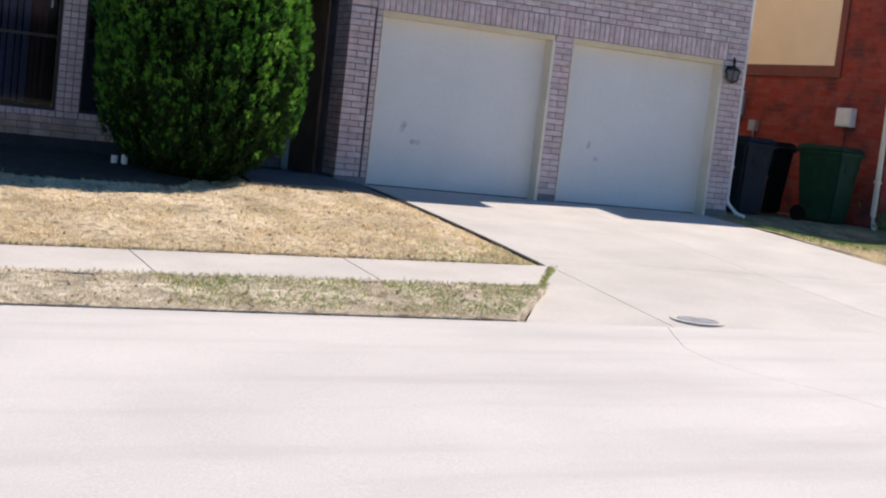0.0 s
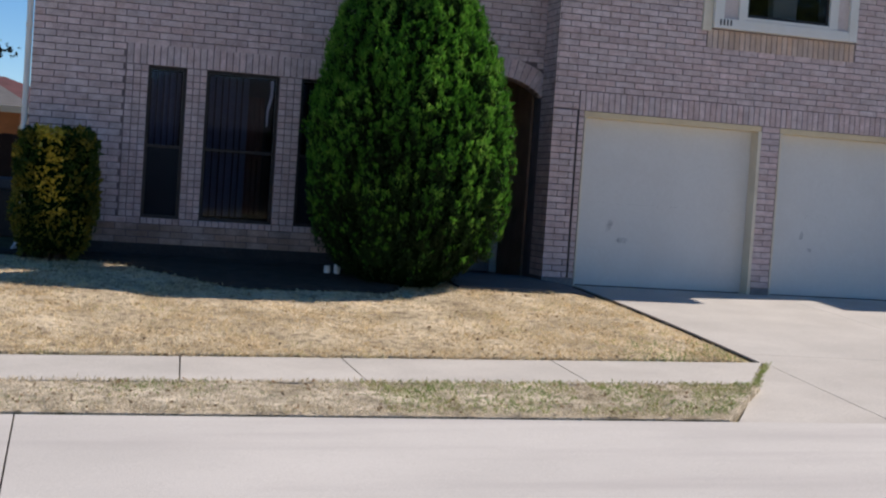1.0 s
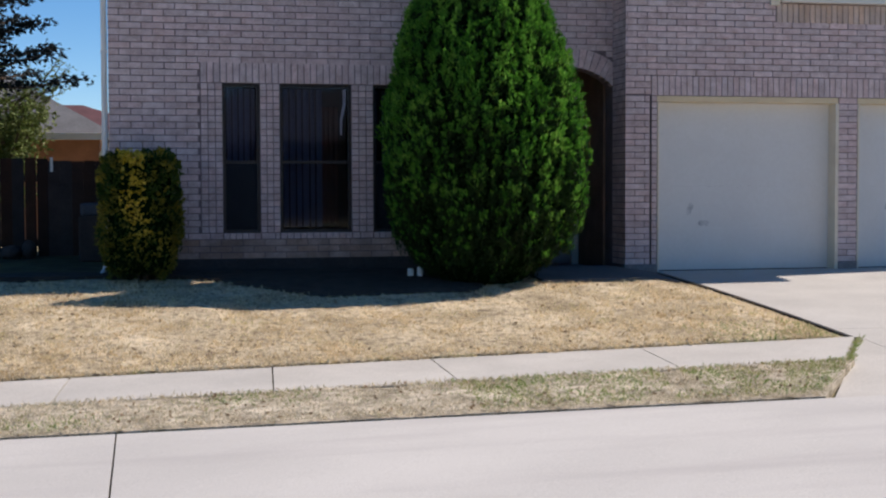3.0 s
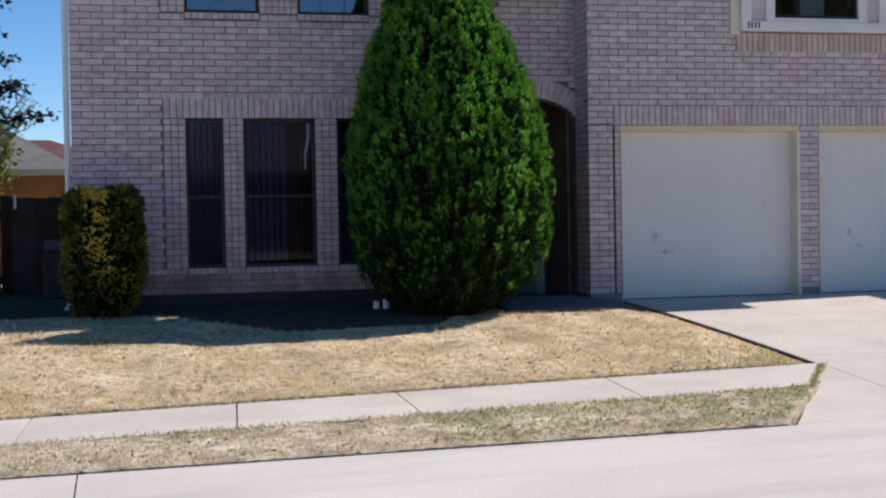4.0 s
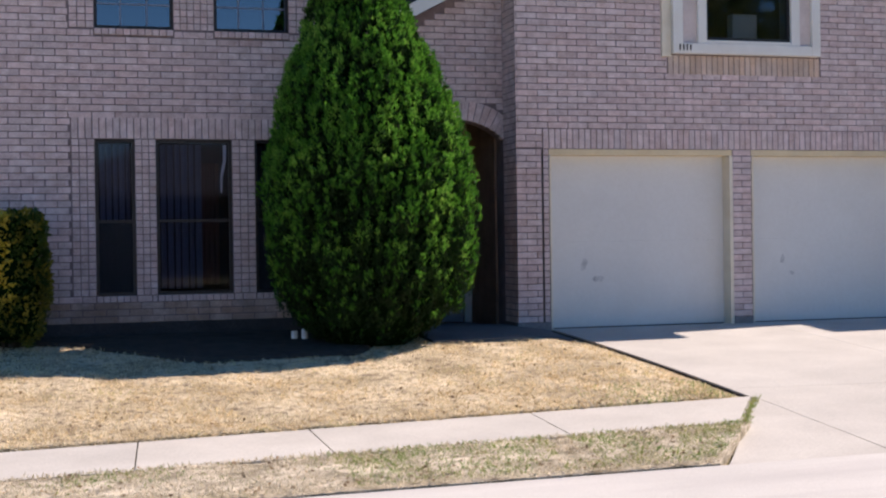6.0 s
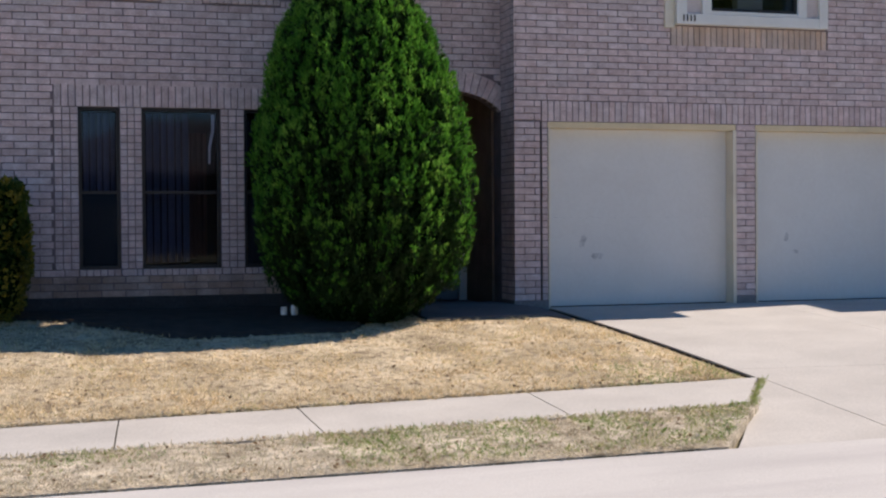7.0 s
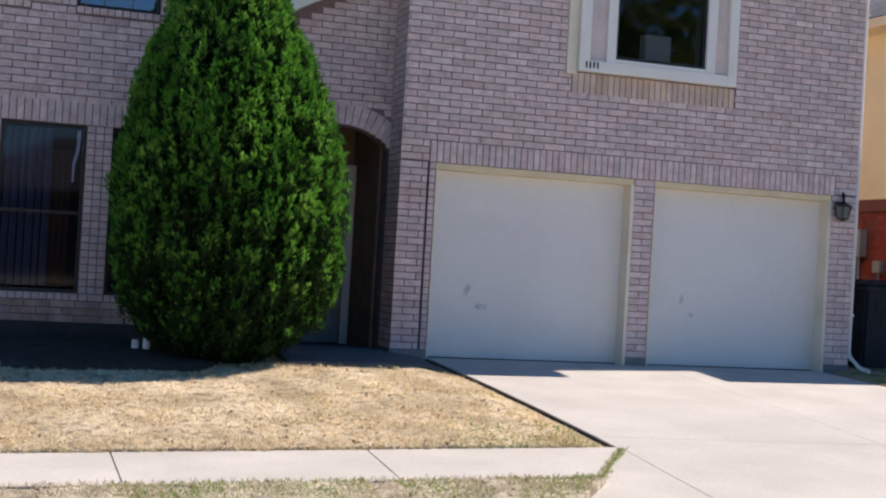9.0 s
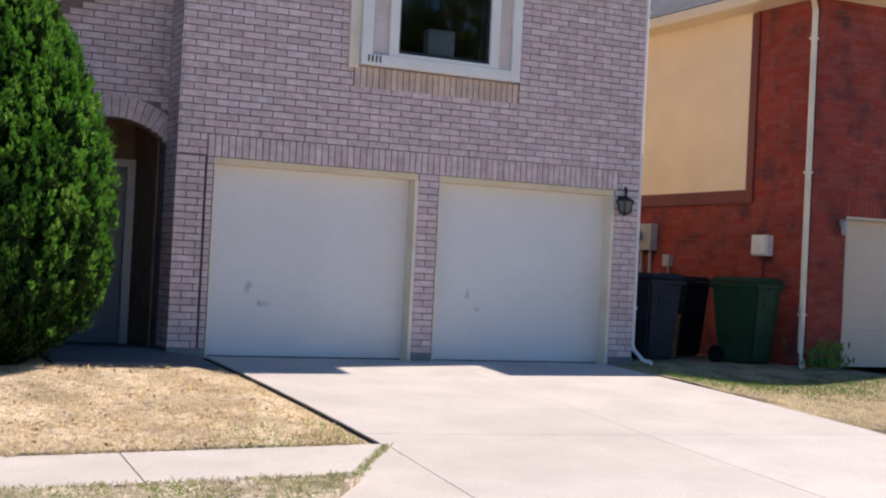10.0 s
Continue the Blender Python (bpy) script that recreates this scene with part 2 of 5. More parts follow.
M_RED_TRIM = material("red_trim_paint", (0.15, 0.03, 0.024), 0.6, var=0.1, scale=3, fine=40, bump=0.1)
M_SIDING = material("tan_siding", (0.80, 0.655, 0.46), 0.65, var=0.04, scale=2, fine=30, bump=0.1, grain=0.12)
M_FRONT = material("front_door_paint", (0.30, 0.295, 0.30), 0.5, var=0.06, scale=2, fine=30, bump=0.05, grain=0.15)
M_HEAD = material("door_head_paint", (0.72, 0.58, 0.36), 0.5, var=0.06, scale=3, fine=40, bump=0.08, stain=(0.55, 0.42, 0.26), stain_scale=2.0, stain_amount=0.35, grain=0.12)
# Turf tone is darkened to carry the shade beside the house.
M_SHADY = material("shade_toned_turf", (0.085, 0.075, 0.03), 1.0, var=0.35, scale=3, fine=50, bump=1.0, bump_dist=0.03, stain=(0.045, 0.03, 0.018), stain_scale=2.0, stain_amount=0.8)
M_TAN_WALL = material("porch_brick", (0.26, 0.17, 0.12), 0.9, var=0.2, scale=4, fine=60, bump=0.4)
# Near-black colour stands in for the lack of light in the rooms.
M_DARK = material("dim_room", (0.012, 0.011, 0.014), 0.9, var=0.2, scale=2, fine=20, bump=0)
M_BLIND = material("blind_slat", (0.10, 0.115, 0.165), 0.7, var=0.08, scale=4, fine=40, bump=0)
M_CURTAIN = material("rust_curtain", (0.075, 0.026, 0.014), 0.9, var=0.25, scale=4, fine=40, bump=0.2)
M_BAR = material("pale_bar", (0.16, 0.19, 0.25), 0.5, var=0.1, scale=6, fine=40, bump=0.0)
M_PANEL = material("pink_panel", (0.60, 0.50, 0.46), 0.6, var=0.08, scale=4, fine=40, bump=0.1, grain=0.15)
M_BARK = material("bark", (0.10, 0.07, 0.05), 0.95, var=0.3, scale=10, fine=60, bump=0.8)
M_PVC = material("white_plastic", (0.72, 0.70, 0.66), 0.4, var=0.06, scale=10, fine=60, bump=0.05)
M_GLASS = glass_material("window_glass", (0.74, 0.76, 0.84), ior=1.38)
M_SCREEN = screen_material("insect_screen", (0.012, 0.012, 0.016), 0.62)
M_GLASS_BOX = glass_material("box_window_glass", (0.6, 0.62, 0.64), ior=1.6)
M_GLASS_UP = glass_material("upper_glass", (0.2, 0.25, 0.35), ior=2.9)


# ---- the lie of the land ----
def held(x):
    return max(-22.0, min(22.0, x))


def walk_back(x):
    return -4.22 - 0.046 * held(x)


def walk_z(x):
    return -0.37 + 0.028 * held(x)


def walk_front(x):
    return walk_back(x) - 1.22


def edge_y(x):
    return -6.64 - 0.068 * held(x)


def edge_z(x):
    return -0.50 + 0.022 * held(x)


def drive_left(y):
    return 0.02 + 0.064 * max(0.0, -y) if y > -4.25 else 0.292


def smooth(t):
    t = max(0.0, min(1.0, t))
    return t * t * (3 - 2 * t)


def land(x, y):
    """Height of the open ground."""
    yb, yf, ye = walk_back(x), walk_front(x), edge_y(x)
    if y >= yb:
        top = 0.03 if x < 6 else 0.03 - 0.01 * min(x - 6, 6)
        t = max(0.0, min(1.0, (y - yb) / (0.2 - yb)))
        return walk_z(x) + (top - walk_z(x)) * (0.35 * t + 0.65 * math.sin(t * math.pi / 2))
    if y >= yf:
        return walk_z(x) - 0.03 * (yb - y) / (yb - yf)
    if y >= ye:
        t = (yf - y) / (yf - ye)
        return (walk_z(x) - 0.03) * (1 - t) + (edge_z(x) + 0.015) * t
    across = min(8.6, ye - y)
    return edge_z(x) + 0.05 * math.sin(math.pi * across / 8.6)


def drive_z(x, y):
    if y > -4.6:
        t = max(0.0, min(1.0, -y / -walk_back(x)))
        return 0.015 + (walk_z(x) + 0.005 - 0.015) * (0.75 * t + 0.25 * t * t)
    return land(x, y) + 0.012


def turf_z(x, y):
    """Top of the lawn: it dips below the driveway's edge."""
    z, away = land(x, y) + 0.02, drive_left(y) - x
    if y > -4.3 and away < 1.5:
        z = min(z, drive_z(drive_left(y), y) - 0.028 + 0.14 * max(0.0, away - 0.055))
    return z


def surface(name, cols, rows, place, mat, parent=None, thick=0.12, smooth_faces=True):
    """A sheet of cols x rows cells with a skirt, from place(u, v) -> (x, y, z)."""
    verts = [place(i / cols, j / rows) for j in range(rows + 1) for i in range(cols + 1)]
    faces = [(j * (cols + 1) + i, j * (cols + 1) + i + 1, (j + 1) * (cols + 1) + i + 1, (j + 1) * (cols + 1) + i) for j in range(rows) for i in range(cols)]
    rim = [i for i in range(cols + 1)] + [j * (cols + 1) + cols for j in range(1, rows + 1)] + [rows * (cols + 1) + i for i in range(cols - 1, -1, -1)] + [j * (cols + 1) for j in range(rows - 1, 0, -1)]
    if thick:
        n0 = len(verts)
        verts += [(verts[k][0], verts[k][1], verts[k][2] - thick) for k in rim]
        faces += [(rim[k], n0 + k, n0 + (k + 1) % len(rim), rim[(k + 1) % len(rim)]) for k in range(len(rim))]
    return raw(name, verts, faces, mat, parent)


# the ground, one sheet to the horizon, a little under the paved surfaces
def steps(near, far, fine):
    out, x, d = [0.0], 0.0, fine
    while x < far:
        if x > near:
            d *= 1.35
        x += d
        out.append(x)
    return [-v for v in out[:0:-1]] + out


gx, gy = steps(9, 900, 0.5), steps(9, 900, 0.4)
ground_verts = [(x, y - 3, land(x, y - 3) - (0.22 if 4.9 < x < 9 and -5.5 < y - 3 < 0.4 else 0.075)) for y in gy for x in gx]
ground_faces = [(j * len(gx) + i, j * len(gx) + i + 1, (j + 1) * len(gx) + i + 1, (j + 1) * len(gx) + i) for j in range(len(gy) - 1) for i in range(len(gx) - 1)]
tagged(raw("ground", ground_verts, ground_faces, M_GROUND), "bare soil and thin dry grass under the plots", "ground", kind="structure")

# road of concrete bays; the open joints show dark
road = empty("road", "pale worn concrete road with dark open joints", "road", kind="structure")
cuts = [-60, -42, -30, -21.0, -13.7, -6.341, -0.40, 8.4, 15.8, 24, 34, 46, 60]


def road_cut(c, v):
    """Line of a joint across the road; the one before the drive has cracked in a wandering line."""
    if c == -0.40:
        return float(np.interp(8.6 * v, [0, 0.33, 0.97, 1.5, 2.0, 2.4, 2.8, 4.5, 8.6], [0.06, -0.12, -0.43, -0.56, -0.52, -0.39, -0.35, -0.44, -0.40])), 0.0022
    return c, 0.006


for a, b in zip(cuts, cuts[1:]):
    def bay(u, v, a=a, b=b):
        (xa, ga), (xb, gb) = road_cut(a, v), road_cut(b, v)
        x = xa + ga + (xb - xa - ga - gb) * u
        y = edge_y(x) - 0.0 - v * 8.6
        return x, y, land(x, min(y, edge_y(x) - 0.001)) + 0.002
    surface("road_slab", 16, 44, bay, M_ROAD, road, 0.07)

# pavement slabs
pavement = empty("pavement", "pale concrete pavement slabs along the lawn", "pavement", kind="structure")
joints = [-24, -21.8, -19.9, -18.1, -16.2, -14.3, -12.3, -10.4, -8.55, -6.755, -5.07, -3.692, -1.785, 0.285]
for a, b in zip(joints, joints[1:]):
    def slab(u, v, a=a, b=b):
        last = b > 0
        lean = {-6.755: 0.08, -5.07: 0.105, -3.692: 0.025, -1.785: 0.09}
        xa, xb = a - lean.get(a, 0.05) * v, b - (0.77 if last else lean.get(b, 0.05)) * v
        x = xa + 0.006 + (xb - xa - 0.012) * u
        y = walk_back(x) - 1.22 * v
        return x, y, land(x, y) + 0.012
    surface("paving_slab", 8, 6, slab, M_WALK, pavement, 0.08)

# driveway bays
drive = empty("driveway", "broad pale concrete driveway sloping to the road", "driveway", kind="structure")
MID, RIGHT = 2.74, 5.06


def cross_joint(x):
    """Joint across the drive, a little above the line of the pavement."""
    return -3.80 - 0.19 * max(0.0, min(6.0, x))


def pave_z(x, y):
    """Top of the drive down to the pavement's line, then of the apron down to the road."""
    yb, ye = walk_back(x), edge_y(x)
    if y > yb:
        return drive_z(x, max(y, -4.59))
    return walk_z(x) + 0.005 + (edge_z(x) - 0.01 - walk_z(x)) * (yb - y) / (yb - ye)


for left, right in ((None, MID), (MID, RIGHT)):
    def bay(u, v, left=left, right=right):
        y = 0.12 + (-3.86 - 0.12) * v
        xl = drive_left(y) if left is None else left + 0.0025
        x = xl + (right - 0.0025 - xl) * u
        y = 0.12 + (cross_joint(x) + 0.0025 - 0.12) * v
        return x, y, pave_z(x, y)
    surface("driveway_slab", 14, 26, bay, M_WALK, drive, 0.1)


def apron_left(y):
    return drive_left(y) if y > -4.30 else 0.30 - 1.48 * min(1.0, (-4.30 - y) / 2.31)


def apron(u, v):
    xl = apron_left(cross_joint(0.3) - 2.75 * v)
    xr = RIGHT + 1.25 * max(0.0, v - 0.15) ** 0.8
    x = xl + (xr - xl) * u
    y0, ye = cross_joint(x), edge_y(x)
    y = y0 - 0.0025 + (ye + 0.012 - y0) * v
    return x, y, pave_z(x, y)


# the first bay is cut off by a slanting joint that runs out to the road edge
def slant_u(v):
    xl, xr = apron(0, v)[0], apron(1, v)[0]
    return max(0.006, (0.31 - 0.18 * max(0.0, v - 0.16) / 0.84 - xl) / (xr - xl))


def mid_u(v):
    xl, xr = apron(0, v)[0], apron(1, v)[0]
    return (MID - 0.06 * v - xl) / (xr - xl)


def slant_a(u, v):
    v = 0.165 + 0.835 * v
    return apron((slant_u(v) - 0.0007) * u, v)


def slant_b(u, v):
    lo = (slant_u(v) + 0.0007) if v > 0.165 else 0.0
    return apron(lo + (mid_u(v) - 0.0006 - lo) * u, v)


def apron_end(u, v):
    lo = mid_u(v) + 0.0006
    return apron(lo + (1 - lo) * u, v)


surface("driveway_slab", 8, 20, slant_a, M_WALK, drive, 0.1)
surface("driveway_slab", 12, 24, slant_b, M_WALK, drive, 0.1)
surface("driveway_slab", 10, 20, apron_end, M_WALK, drive, 0.1)

# path from the drive to the porch
entry_path = empty("entry_path", "concrete path to the porch, shade put into its colour", "path", kind="structure")


def path_bay(x0, x1, y0, y1):
    def place(u, v):
        x, y = x0 + (x1 - x0) * u, y0 + (y1 - y0) * v
        return x, y, (turf_z(x, min(y, 0.2)) + 0.03) if y0 < 1 else 0.03
    return place


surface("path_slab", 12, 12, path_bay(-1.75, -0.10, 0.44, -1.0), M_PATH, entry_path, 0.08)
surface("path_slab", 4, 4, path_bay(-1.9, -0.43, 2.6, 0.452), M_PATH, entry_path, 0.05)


# lawns: turf with its edges cut clear of the paving
def lawn_left(u, v):
    y = walk_back(-4) - 0.0 + (0.34 - walk_back(-4)) * v
    xr = drive_left(y) - 0.032
    x = -24 + (xr + 24) * u ** 0.6
    y += (walk_back(x) - walk_back(-4) + 0.05) * (1 - v)
    bumpy = 0.022 * noise.noise(Vector((x * 1.7, y * 1.7, 0))) + 0.012 * noise.noise(Vector((x * 6, y * 6, 3)))
    return x, y, turf_z(x, y) + bumpy * min(1, 8 * v + 0.2) * min(1.0, 0.2 + 2 * (xr - x))


def strip_left(u, v):
    x = -24 + u ** 0.6 * (24 - 0.40 - 0.84 * v)
    yf, ye = walk_front(x), edge_y(x)
    y = yf - 0.03 + (ye + 0.055 - yf) * v
    bumpy = 0.018 * noise.noise(Vector((x * 2.2, y * 2.2, 5)))
    return x, y, land(x, y) + 0.014 + bumpy * (1 - 0.7 * v) + 0.014 * math.sin(math.pi * v) - 0.018 * max(0.0, v - 0.75) / 0.25


def side_z(x, y):
    """Ground between the two drives, with a shallow swale towards the street."""
    z = (max(land(x, y), drive_z(x, y) - 0.01) if y < 0 else land(x, 0.0)) - 0.006
    across = math.sin(math.pi * max(0.0, min(1.0, (x - 5.063) / 3.6)))
    return z - 0.13 * across * smooth((-y - 0.1) / 0.9) * smooth((y + 4.6) / 1.6)


def lawn_right(u, v):
    y = -5.9 + 10.4 * v
    if y < -0.1:
        lo, hi = 5.063 + 1.25 * max(0.0, (-4.75 - y) / 2.25 - 0.15) ** 0.8 + 0.003, 8.75
    else:
        lo, hi = 5.44, 8.19
    x = lo + (hi - lo) * u
    return x, y, side_z(x, y) + 0.02 * smooth((x - 5.063) / 0.5) + 0.01 * noise.noise(Vector((x * 2, y * 2, 9)))


tagged(surface("lawn", 150, 40, lawn_left, M_LAWN, None, 0.1), "sunburnt tan lawn with a few green patches", "lawn", kind="structure")
tagged(surface("verge", 150, 8, strip_left, M_VERGE, None, 0.08), "narrow dry grass verge between pavement and road", "verge", kind="structure")
tagged(surface("side_lawn", 20, 56, lawn_right, M_SIDE, None, 0.1), "patchy lawn between the two drives", "lawn", kind="structure")

# open gap of dark soil between the lawn and the drive
def gap(u, v):
    y = 0.3 - 4.5 * v
    x = drive_left(y) - 0.09 + 0.088 * u
    return x, y, drive_z(drive_left(y), y) - 0.065 + 0.05 * u ** 3


tagged(surface("edge_gap", 5, 40, gap, M_SOIL, None, 0.05), "narrow dark gap of soil beside the driveway", "soil gap", kind="structure")


def soil_edge(u, v):
    x = -24 + 24.05 * u
    y = walk_back(x) + 0.006 + (0.075 + 0.02 * noise.noise(Vector((x * 5, 0, 1)))) * v
    return x, y, land(x, y) + 0.008 - 0.012 * math.sin(math.pi * v)


tagged(surface("soil_edge", 240, 4, soil_edge, M_SOIL, None, 0.05), "dark soil line between the lawn and the pavement", "soil gap", kind="structure")


def bed_front(x):
    """Front edge of the dark soil: close to the wall by the bush, pushed out round the tree to stand for shade."""
    return -0.10 - 1.50 * smooth((x + 6.0) / 1.9) * smooth((-1.75 - x) / 1.1) + 0.06 * noise.noise(Vector((x * 2.3, 0.4, 7.0)))


def bed_place(u, v):
    x = -9.4 + 7.75 * u
    y = bed_front(x) + (0.43 - bed_front(x)) * v
    return x, y, turf_z(x, y) + 0.042 + 0.016 * noise.noise(Vector((x * 4, y * 4, 2))) * min(1, 6 * v) - (0.06 if v == 0 else 0.0)


tagged(surface("soil_shade_bed", 90, 16, bed_place, M_SOIL, None, 0.06), "dark soil along the house front, widened under the tree for its shade", "soil bed", kind="structure")


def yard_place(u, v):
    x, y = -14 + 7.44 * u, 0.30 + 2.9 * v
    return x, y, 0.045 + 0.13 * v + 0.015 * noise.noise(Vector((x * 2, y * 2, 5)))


tagged(surface("side_yard", 30, 14, yard_place, M_SHADY, None, 0.1), "thin grass beside the house before the fence, darkened for shade", "lawn", kind="structure")

# ---- the pale brick house ----
YL, YG = 0.46, 0.0          # faces of the living-room wall and of the garage wall
XL, XC, XR = -6.50, -0.41, 5.43
C, L, J = 0.0762, 0.254, 0.0105  # course, brick length with its joint, joint
house = empty("house", "two-storey house of pale pinkish brick with two garage doors", "house", kind="")

# openings as x0, x1, z0, z1
W1, W2, W3 = (-5.208, -4.772, 0.525, 2.278), (-4.540, -3.687, 0.525, 2.278), (-3.425, -2.989, 0.525, 2.278)
U1, U2 = (-5.196, -4.325, 3.513, 4.92), (-3.868, -3.012, 3.513, 4.92)
G1, G2 = (0.0, 2.42, 0.0, 2.16), (2.68, 5.08, 0.0, 2.16)
BW = (2.06, 3.225, 3.50, 4.70)
AX, AZ, AR = -0.98, 1.702, 0.833       # centre and radius of the porch arch
ARCH = (AX - 0.58, XC - 0.0, 0.0, 2.30)


def arch_z(x):
    return AZ + math.sqrt(max(0.0, AR * AR - (x - AX) ** 2))


def wall_mesh(x0, x1, z0, z1, openings, y0, y1, top=None):
    """A wall with thickness, with the openings left through it."""
    xs = sorted({x0, x1, *[min(max(v, x0), x1) for o in openings for v in o[:2]]})
    zs = sorted({z0, z1, *[min(max(v, z0), z1) for o in openings for v in o[2:]]})
    bm = bmesh.new()
    for a, b in zip(xs, xs[1:]):
        start = None
        for c, d in [*zip(zs, zs[1:]), (z1, z1 + 1)]:
            mx, mz = (a + b) / 2, (c + d) / 2
            solid = mz < z1 and not any(o[0] < mx < o[1] and o[2] < mz < o[3] for o in openings)
            if solid and start is None:
                start = c
            if not solid and start is not None:
                box(bm, a, b, y0, y1, start, c)
                start = None
    return bm


def rake_top(x):
    """Underside of the sloping board over the porch."""
    return 3.74 + (x + 1.52) * 0.53 if x > -2.2 else 99.0


brick_wall_left = part("wall", wall_mesh(XL, -2.2, 0.03, 5.5, [W1, W2, W3, U1, U2], YL + 0.009, YL + 0.24), M_MORTAR, house)
bm = bmesh.new()
for i in range(24):
    a, b = -2.2 + (XC + 2.2) * i / 24, -2.2 + (XC + 2.2) * (i + 1) / 24
    m = (a + b) / 2
    lo = arch_z(m) if ARCH[0] < m < ARCH[1] else 0.0
    prism(bm, [(a, lo if lo == 0 else arch_z(max(a, ARCH[0]))), (b, lo if lo == 0 else arch_z(min(b, ARCH[1]))), (b, rake_top(b)), (a, rake_top(a))], "y", YL + 0.009, YL + 0.24)
brick_wall_porch = part("wall", bm, M_MORTAR, house)
brick_wall_garage = part("wall", wall_mesh(XC, XR, 0.0, 5.0, [G1, G2, BW], YG + 0.009, YG + 0.22), M_MORTAR, house)
part("wall", boxed(XC + 0.009, XC + 0.2, 0.23, 2.6, 0, 5.0), M_MORTAR, house)
# Unseen end wall is pale so that it reflects sun onto the red house.
part("wall", boxed(XR - 0.2, XR - 0.009, 0.23, 10, 0, 5.0), M_SIDING, house, "unseen end wall, given tan siding to bounce sun next door")
part("wall", boxed(XL + 0.009, XL + 0.2, 0.71, 10, 0, 5.5), M_MORTAR, house)
part("wall", boxed(XL, XR, 10, 10.2, 0, 5.0), M_MORTAR, house)
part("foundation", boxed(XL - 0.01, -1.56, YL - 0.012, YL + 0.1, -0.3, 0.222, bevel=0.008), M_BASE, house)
for a, b in ((XC - 0.012, -0.0), (2.42, 2.68), (5.08, XR + 0.01)):
    part("foundation", boxed(a, b, -0.014, 0.12, -0.2, 0.105, bevel=0.006), M_FOUND, house)


# bricks: (x0, x1, z0, z1) laid in running bond, with soldier rows and stacked jambs
def running(x0, x1, z0, z1, keep, shift=0.0):
    out, row = [], 0
    while z0 + (row + 1) * C <= z1 + 0.002:
        z = z0 + row * C
        x = x0 - (L / 2 if row % 2 else 0.0) - shift
        while x < x1 - 0.03:
            spans = [(max(x, x0), min(x + L - J, x1))]
            for k in keep:
                if k[2] < z + C / 2 < k[3]:
                    cut = []
                    for a, b in spans:
                        if b <= k[0] or a >= k[1]:
                            cut.append((a, b))
                        else:
                            if a < k[0]:
                                cut.append((a, k[0] - J))
                            if b > k[1]:
                                cut.append((k[1] + J, b))
                    spans = cut
            out += [(a, b, z + J / 2, z + C - J / 2) for a, b in spans if b - a > 0.014]
            x += L
        row += 1
    return out


def soldiers(x0, x1, z0, z1):
    count = round((x1 - x0) / C)
    w = (x1 - x0) / count
    return [(x0 + i * w + J / 2, x0 + (i + 1) * w - J / 2, z0 + J / 2, z1 - J / 2) for i in range(count)]


def stacked(x0, x1, z0, z1, columns):
    w, rows = (x1 - x0) / columns, round((z1 - z0) / C)
    return [(x0 + i * w + J / 2, x0 + (i + 1) * w - J / 2, z0 + r * C + J / 2, z0 + (r + 1) * C - J / 2) for r in range(rows) for i in range(columns)]


Z0L = 0.525 - 4 * C
left_special = [(-5.461, -2.736, 0.525, 2.522), (-5.469, -2.736, 3.513, 5.0)]
sills = [(w[0], w[1], 0.525 - C, 0.525) for w in (W1, W2, W3)] + [(w[0], w[1], 3.513 - C, 3.513) for w in (U1, U2)]
left_bricks = running(XL, -2.2, Z0L, 5.48, left_special + sills)
left_bricks += soldiers(-5.461, -2.736, 2.278, 2.522)
for a, b in ((-5.461, W1[0]), (W1[1], W2[0]), (W2[1], W3[0]), (W3[1], -2.736)):
    left_bricks += stacked(a, b, 0.525, 2.278, 3)
for a, b, n in ((-5.469, U1[0], 3), (U1[1], U2[0], 6), (U2[1], -2.736, 3)):
    left_bricks += stacked(a, b, 3.513, 3.513 + 18 * C, n)
sill_bricks = []
for s in sills:
    sill_bricks += soldiers(*s)

porch_bricks = []
for b in running(-2.2, XC, Z0L, 4.8, [], shift=0.07):
    m, z = (b[0] + b[1]) / 2, b[3]
    near = [math.hypot(x - AX, zz - AZ) for x in (b[0], m, b[1]) for zz in (b[2], b[3])]
    if b[1] > ARCH[0] - 0.02 and b[2] < 2.28:
        if b[0] < ARCH[0] - 0.05:
            porch_bricks.append((b[0], min(b[1], ARCH[0] - 0.005), b[2], b[3]))
        continue
    if min(near) < AR + 0.20 or z > rake_top(b[0]) + 0.02:
        continue
    porch_bricks.append(b)

Z0G = 2.16 - 27 * C
garage_special = [(-0.088, 0.0, 0, 2.17), (-0.075, 5.12, 2.16, 2.404), (0.0, XR, 0, 2.16), (1.56, 3.66, 3.08, 5.0)]
garage_bricks = running(XC, XR, Z0G, 2.16, garage_special) + running(XC, XR, 2.404 - 3 * C, 2.404, garage_special + [(XC, XR, 0, 2.16)]) + running(XC, XR, 2.404, 4.98, garage_special, shift=0.1)
garage_bricks += running(2.425, 2.675, Z0G, 2.16, []) + running(5.086, XR, Z0G, 2.16, [], shift=0.127)
garage_bricks = [b for b in garage_bricks if not (b[2] < 2.404 and b[2] > 2.1 and -0.06 < b[0] and b[1] < 5.1)]
garage_bricks += soldiers(-0.075, 5.12, 2.16, 2.404) + stacked(-0.075, -0.002, Z0G, 2.16, 1)
stained_bricks = soldiers(1.562, 3.658, 3.079, 3.318)


part("joint_seal", boxed(-0.086, -0.077, YG + 0.004, YG + 0.02, 0.11, 2.16), M_BLACK, house)


